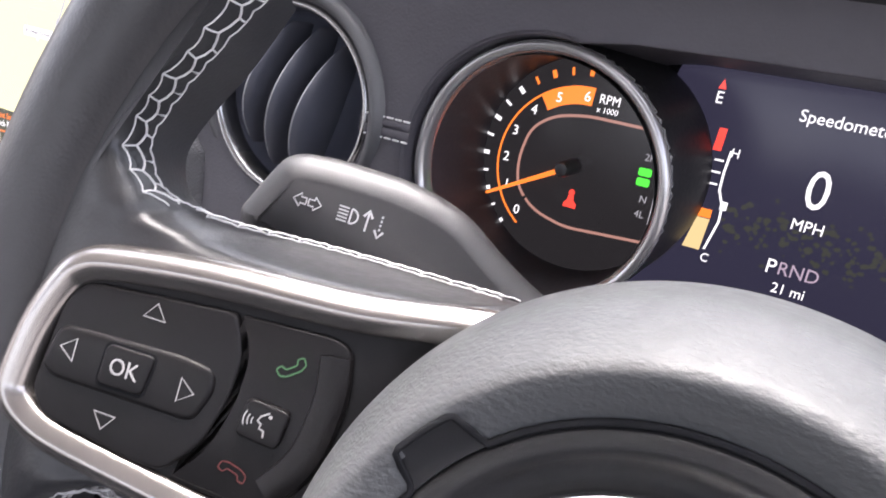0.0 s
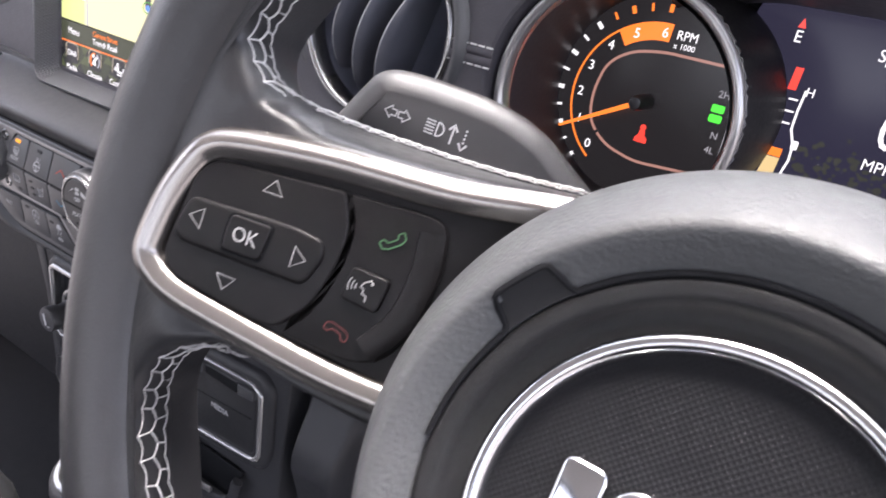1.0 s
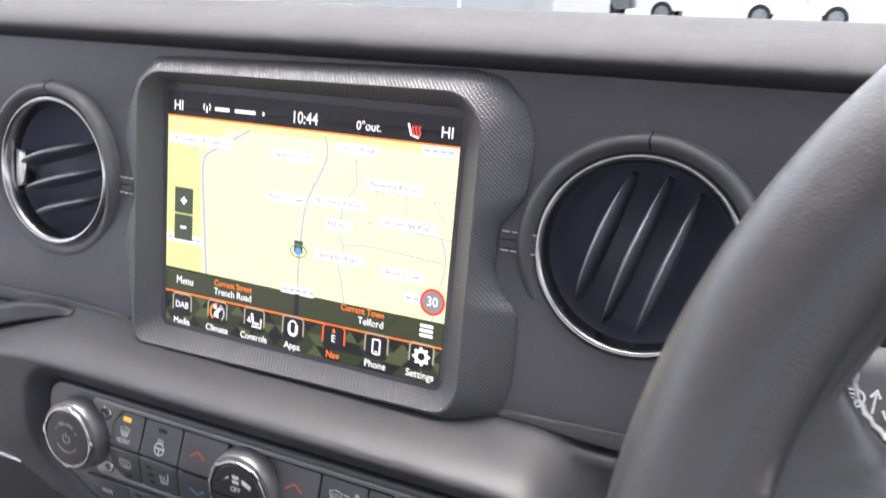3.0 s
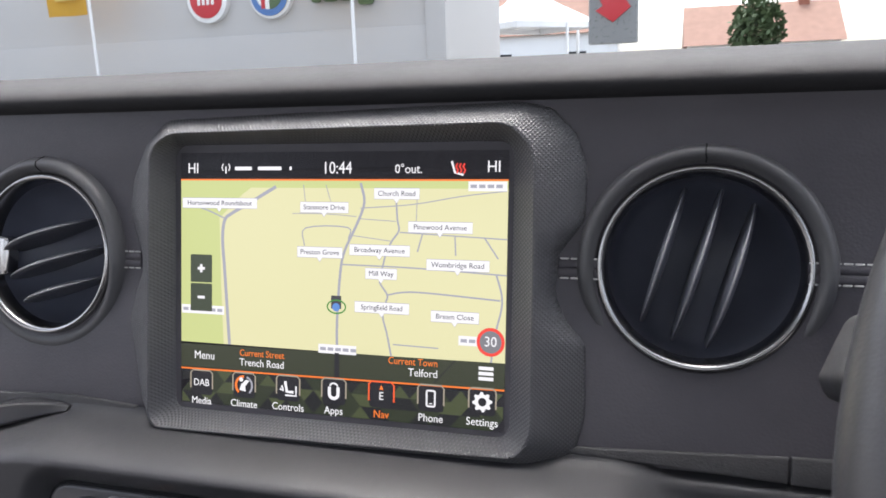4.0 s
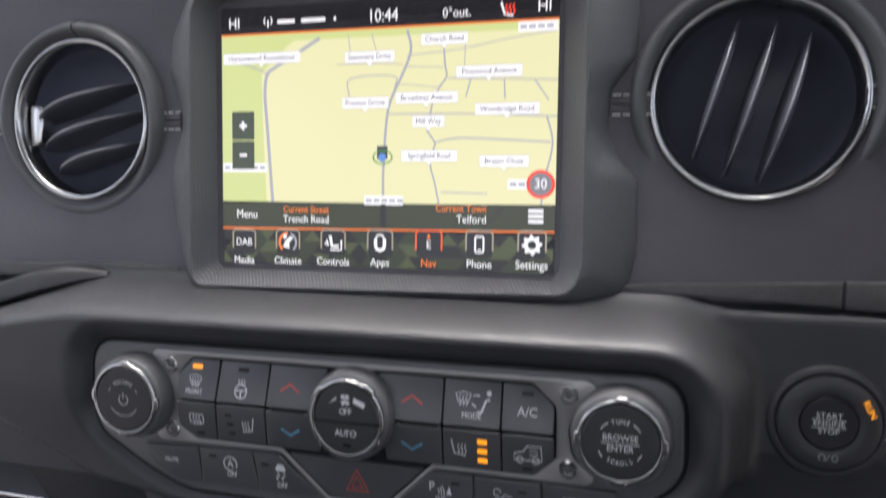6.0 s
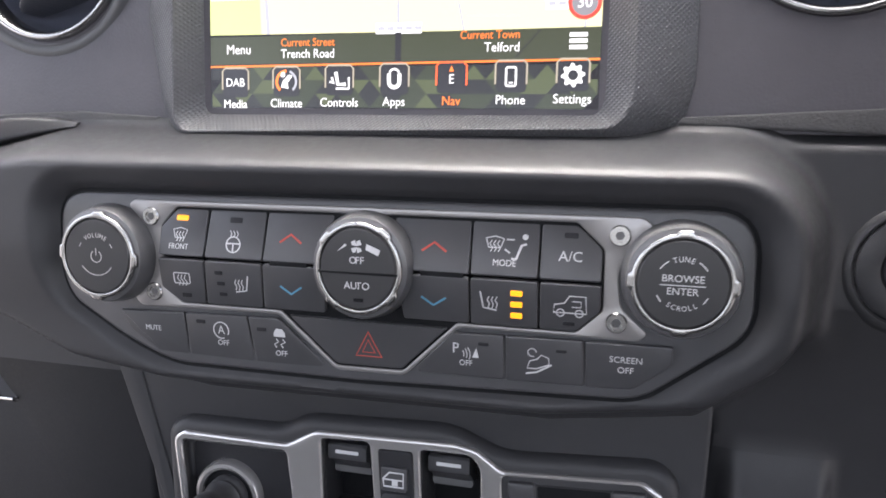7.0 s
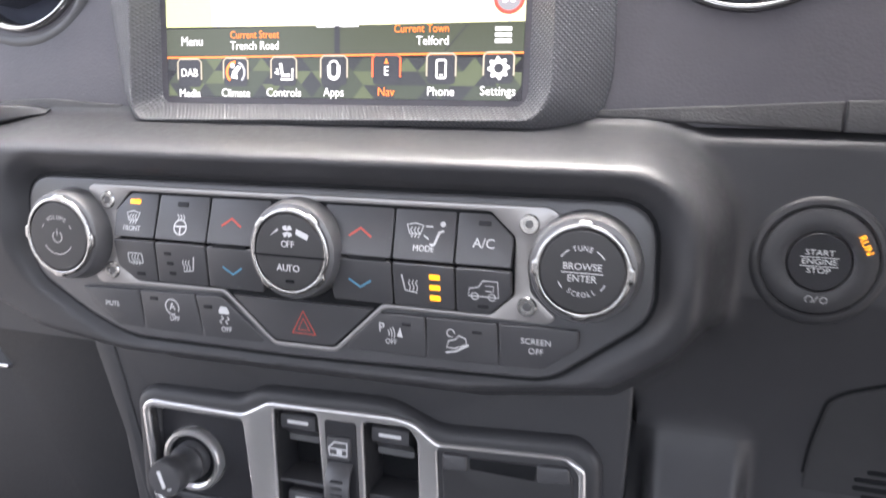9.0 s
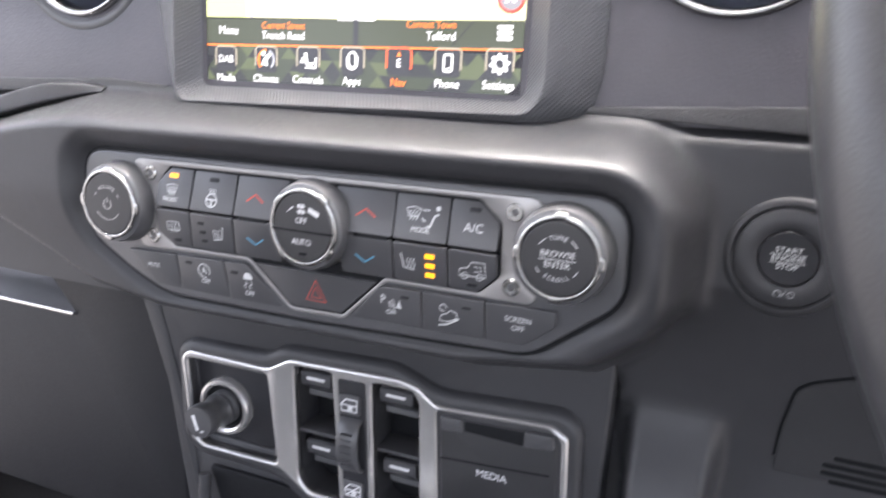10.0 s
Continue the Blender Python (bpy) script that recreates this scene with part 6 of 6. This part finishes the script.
v = [bm.verts.new(p) for p in ((-900, -900, 0), (900, -900, 0), (900, 900, 0), (-900, 900, 0))]
bm.faces.new(v)
tagged(part("ground", bm, PAVING), "grey forecourt ground, made paler to bounce light", "ground", kind="structure")

MET = 1000.0   # builders work in millimetres
hall = thing("showroom", pose(0.33, 14.2, 0, 90, 0, 0), "low grey showroom wall with round signs", "building")
part("wall", plate([(-32 * MET, 0), (-4.6 * MET, 0), (-4.6 * MET, 5.2 * MET), (-32 * MET, 5.2 * MET)], -6000, 0, 20), CLADDING, hall)
part("base_band", plate([(-32 * MET, 0), (-4.6 * MET, 0), (-4.6 * MET, 2.52 * MET), (-32 * MET, 2.52 * MET)], 0, 60, 10), CLADDING, hall)
part("corner_post", plate([(-4.75 * MET, 0), (-4.35 * MET, 0), (-4.35 * MET, 5.3 * MET), (-4.75 * MET, 5.3 * MET)], -200, 120, 15), CLADDING, hall)


def round_sign(x, z, inner, label):
    ob = thing("round_sign", pose(x, 14.1, z, 90, 0, 0), label, "sign", "round signs on the showroom")
    part("disc", lathe([(0, 60), (440, 60), (480, 40), (480, -100)], 48), WHITEPAINT, ob)
    inner(ob)
    return ob


def sign_a(ob):
    part("field", plate(circle(0, 0, 385, 40), 60, 80, 8), SIGNRED, ob)
    for k in range(4):
        part("bar", plate(box_outline(-165 + 110 * k, 0, 66, 230, 12), 80, 92, 4), WHITEPAINT, ob)


def sign_b(ob):
    part("field", plate(circle(0, 0, 430, 40), 60, 75, 5), SIGNGOLD, ob)
    part("half", plate(arc(0, 0, 430, -180, 0, 20), 75, 84, 3), SIGNBLUE, ob)
    part("half_field", plate(arc(0, 0, 300, 90, 270, 20), 84, 92, 3), WHITEPAINT, ob)
    part("cross_bar", plate(box_outline(-140, 0, 90, 560, 5), 92, 98, 2), SIGNRED, ob)
    part("cross_bar", plate(box_outline(-150, 0, 280, 90, 5), 92, 99, 2), SIGNRED, ob)
    part("half_field", plate(arc(0, 0, 300, -90, 90, 20), 84, 92, 3), SIGNGREEN, ob)


round_sign(-9.25, 3.29, sign_a, "round white sign with a red field")
round_sign(-7.75, 3.3, sign_b, "round gold and blue sign with a red cross")
word = thing("wall_sign", pose(-6.17, 14.12, 3.22, 90, 0, 0), "dark green raised sign on the wall", "sign")
for x, w, h, y in ((-560, 220, 420, 60), (-240, 320, 300, 0), (120, 320, 300, 0), (520, 330, 420, -40)):
    part("shape", plate(box_outline(x, y, w, h, 90), 0, 60, 10), SIGNGREEN, word)


def banner(x, y, z0, z1, top, w):
    ob = thing("banner_flag", pose(x, y, 0, 90, 0, 0), "tall yellow banner on a white pole", "flag", "yellow banners")
    part("pole", sweep([(0, 0, 0), (0, top * MET, 0)], oval(32, 32), up=(0, 0, 1)), WHITEPAINT, ob)
    part("cloth", relief(-w * MET, -40, 60, z0 * MET, z1 * MET, 90, lambda a, b: 40 * math.sin(a / 150 + b / 400)), YELLOW, ob)
    for k in range(5):
        part("unreadable_word", plate(box_outline(-w * 500, (z0 + 0.35 + 0.42 * k) * MET, w * 560, 90, 20), 60, 64, 0), SIGNGOLD, ob)
    return ob


banner(-11.5, 13.2, 3.05, 6.0, 6.4, 1.05)
banner(-5.57, 13.2, 3.15, 6.0, 6.4, 0.95)
pyl = thing("pylon_sign", pose(-0.87, 14.4, 0, 90, 0, 0), "grey pylon sign with a red zigzag shape", "sign")
part("tower", plate(box_outline(0, 3600, 900, 3200, 40), -250, 0, 30), SILVERPAINT, pyl)
part("post", plate(box_outline(0, 1050, 180, 2100, 10), -200, -60, 5), WHITEPAINT, pyl)
zz = [(-320, 150), (0, 380), (320, 180), (180, 90), (320, -120), (0, -380), (-320, -160), (-180, -80)]
part("shape", plate([(x, y + 2760) for x, y in zz], 0, 60, 10), SIGNRED, pyl)


def house(x, y, w, eave, ridge, label):
    ob = thing("house", pose(x, y, 0, 90, 0, 0), label, "house", "houses behind the forecourt")
    part("wall", plate([(-w / 2 * MET, 0), (w / 2 * MET, 0), (w / 2 * MET, eave * MET), (-w / 2 * MET, eave * MET)], -7000, 0, 10), WHITEPAINT, ob)
    part("roof", sweep([(-(w / 2 + 0.3) * MET, 0, 0), ((w / 2 + 0.3) * MET, 0, 0)], [(-eave * MET, 400), (-ridge * MET, -3500), (-eave * MET, -7400)], up=(0, 0, 1)), TILE, ob)
    part("chimney", plate(box_outline(w * 0.3 * MET, (ridge - 0.2) * MET, 700, 2200, 10), -3900, -3100, 10), BRICK, ob)
    for k in (-1, 1):
        wd = part("window", plate(box_outline(k * w * 0.25 * MET, eave * 0.62 * MET, 1300, 1300, 20), 0, 40, 5), WHITEPAINT, ob)
        part("pane", plate(box_outline(k * w * 0.25 * MET, eave * 0.62 * MET, 1100, 1100, 10), 40, 48, 0), CARGLASS, wd)
    return ob


house(-7.4, 46, 9, 4.2, 7.2, "white house with a brown tiled roof and brick chimney")
house(6.4, 58, 10, 3.6, 6.6, "pale house with a brown tiled roof")
tent = thing("gazebo", pose(-4.5, 26, 0, 0, 0, 0), "white pointed canopy on posts", "gazebo")
part("canopy", lathe([(0, 4700), (900, 4000), (2300, 3300), (2300, 3100)], 4), WHITEPAINT, tent, angle=20)
for sx in (-1, 1):
    for sy in (-1, 1):
        part("post", sweep([(sx * 1500, sy * 1500, 0), (sx * 1500, sy * 1500, 3200)], oval(50, 50, 8)), WHITEPAINT, tent)


def tree(x, y, h, seed):
    rnd = random.Random(seed)
    ob = thing("tree", pose(x, y, 0), "dark green tree behind the forecourt", "tree", "trees behind the forecourt")
    bm = sweep([(0, 0, 0), (80, 40, h * 400), (0, 100, h * 800)], lambda s: oval(220 * (1.1 - s), 220 * (1.1 - s), 8))
    for k in range(6):
        a = k * 1.05
        sweep([(0, 40, h * 380), (math.cos(a) * h * 110, math.sin(a) * h * 110, h * 560), (math.cos(a) * h * 190, math.sin(a) * h * 190, h * 720)], lambda s: oval(90 * (1.1 - s), 90 * (1.1 - s), 6), bm=bm)
    part("trunk", bm, BARK, ob)
    bm = bmesh.new()
    for k in range(1500):
        d = Vector((rnd.gauss(0, 1), rnd.gauss(0, 1), rnd.gauss(0, 1))).normalized() * (0.5 + 0.55 * rnd.random())
        c = Vector((d.x * h * 0.24, d.y * h * 0.24, h * 0.66 + d.z * h * 0.32))
        e1 = Vector((rnd.gauss(0, 1), rnd.gauss(0, 1), rnd.gauss(0, 1))).normalized() * 0.17
        e2 = e1.cross(Vector((rnd.random(), rnd.random(), rnd.random()))).normalized() * 0.1
        bm.faces.new([bm.verts.new(c + q) for q in (e1, e2, -e1, -e2)])
    part("crown", bm, LEAF, ob)


tree(4.2, 40, 5.3, 3)


def car(x, y, paint, turn, label, height=1.45):
    ob = thing("parked_car", pose(x, y, 0, 0, 0, turn), label, "car", "parked cars")
    ob.scale = (1, 1, height / 1.45)
    prof = [(-2150, 400), (-2150, 820), (-1900, 930), (-1250, 980), (-450, 1380), (250, 1450), (1000, 1400), (1750, 1000), (2120, 940), (2150, 420)]
    prof = [(p.x, p.y) for p in smooth_path([(a, b, 0) for a, b in prof], 4)]
    bm = bmesh.new()
    rings = []
    for sx, k in ((-860, 0.93), (-820, 0.985), (-600, 1.0), (600, 1.0), (820, 0.985), (860, 0.93)):
        rings.append([bm.verts.new((a * (0.98 if abs(sx) > 800 else 1) * MM, sx * (1 if b < 950 else 0.8) * MM, (300 + (b - 300) * k) * MM)) for a, b in prof])
    for a, b in zip(rings, rings[1:]):
        for i in range(len(a)):
            bm.faces.new((a[i - 1], a[i], b[i], b[i - 1]))
    bm.faces.new(rings[0])
    bm.faces.new(rings[-1][::-1])
    part("body", bm, paint, ob, angle=50)
    for q in (-600, 600):
        part("tail_lamp", plate(box_outline(q, 760, 260, 240, 60), 2080, 2165, 12), SIGNRED, ob, m=pose(0, 0, 0, 90, 0, -90))
    side = rounded([(-1120, 990), (-420, 1330), (240, 1385), (960, 1335), (1560, 1010)], 60)
    for s in (-1, 1):
        m = pose(0, s * 0.70, 0, 90, 0, 0)
        part("side_window", plate(side, -25 if s < 0 else -25, 25, 5), CARGLASS, ob, m=m)
        for wx in (-1380, 1350):
            t = part("tyre", lathe([(200, -100), (310, -100), (325, -60), (325, 60), (310, 100), (200, 100)], 32), RUBBER, ob, m=pose(wx * MM, s * 0.78, 0.325, 90, 0, 0))
            part("rim", lathe([(0, 105), (60, 90), (205, 95), (205, -95), (0, -90)], 24), SILVERPAINT, t)
    return ob


car(-6.6, 24.8, SILVERPAINT, 0, "silver hatchback parked ahead", 1.4)
car(-2.08, 24.5, WHITEPAINT, 0, "white hatchback parked ahead", 1.5)
car(2.62, 24.6, WHITEPAINT, 0, "white hatchback with a red tail lamp", 1.5)
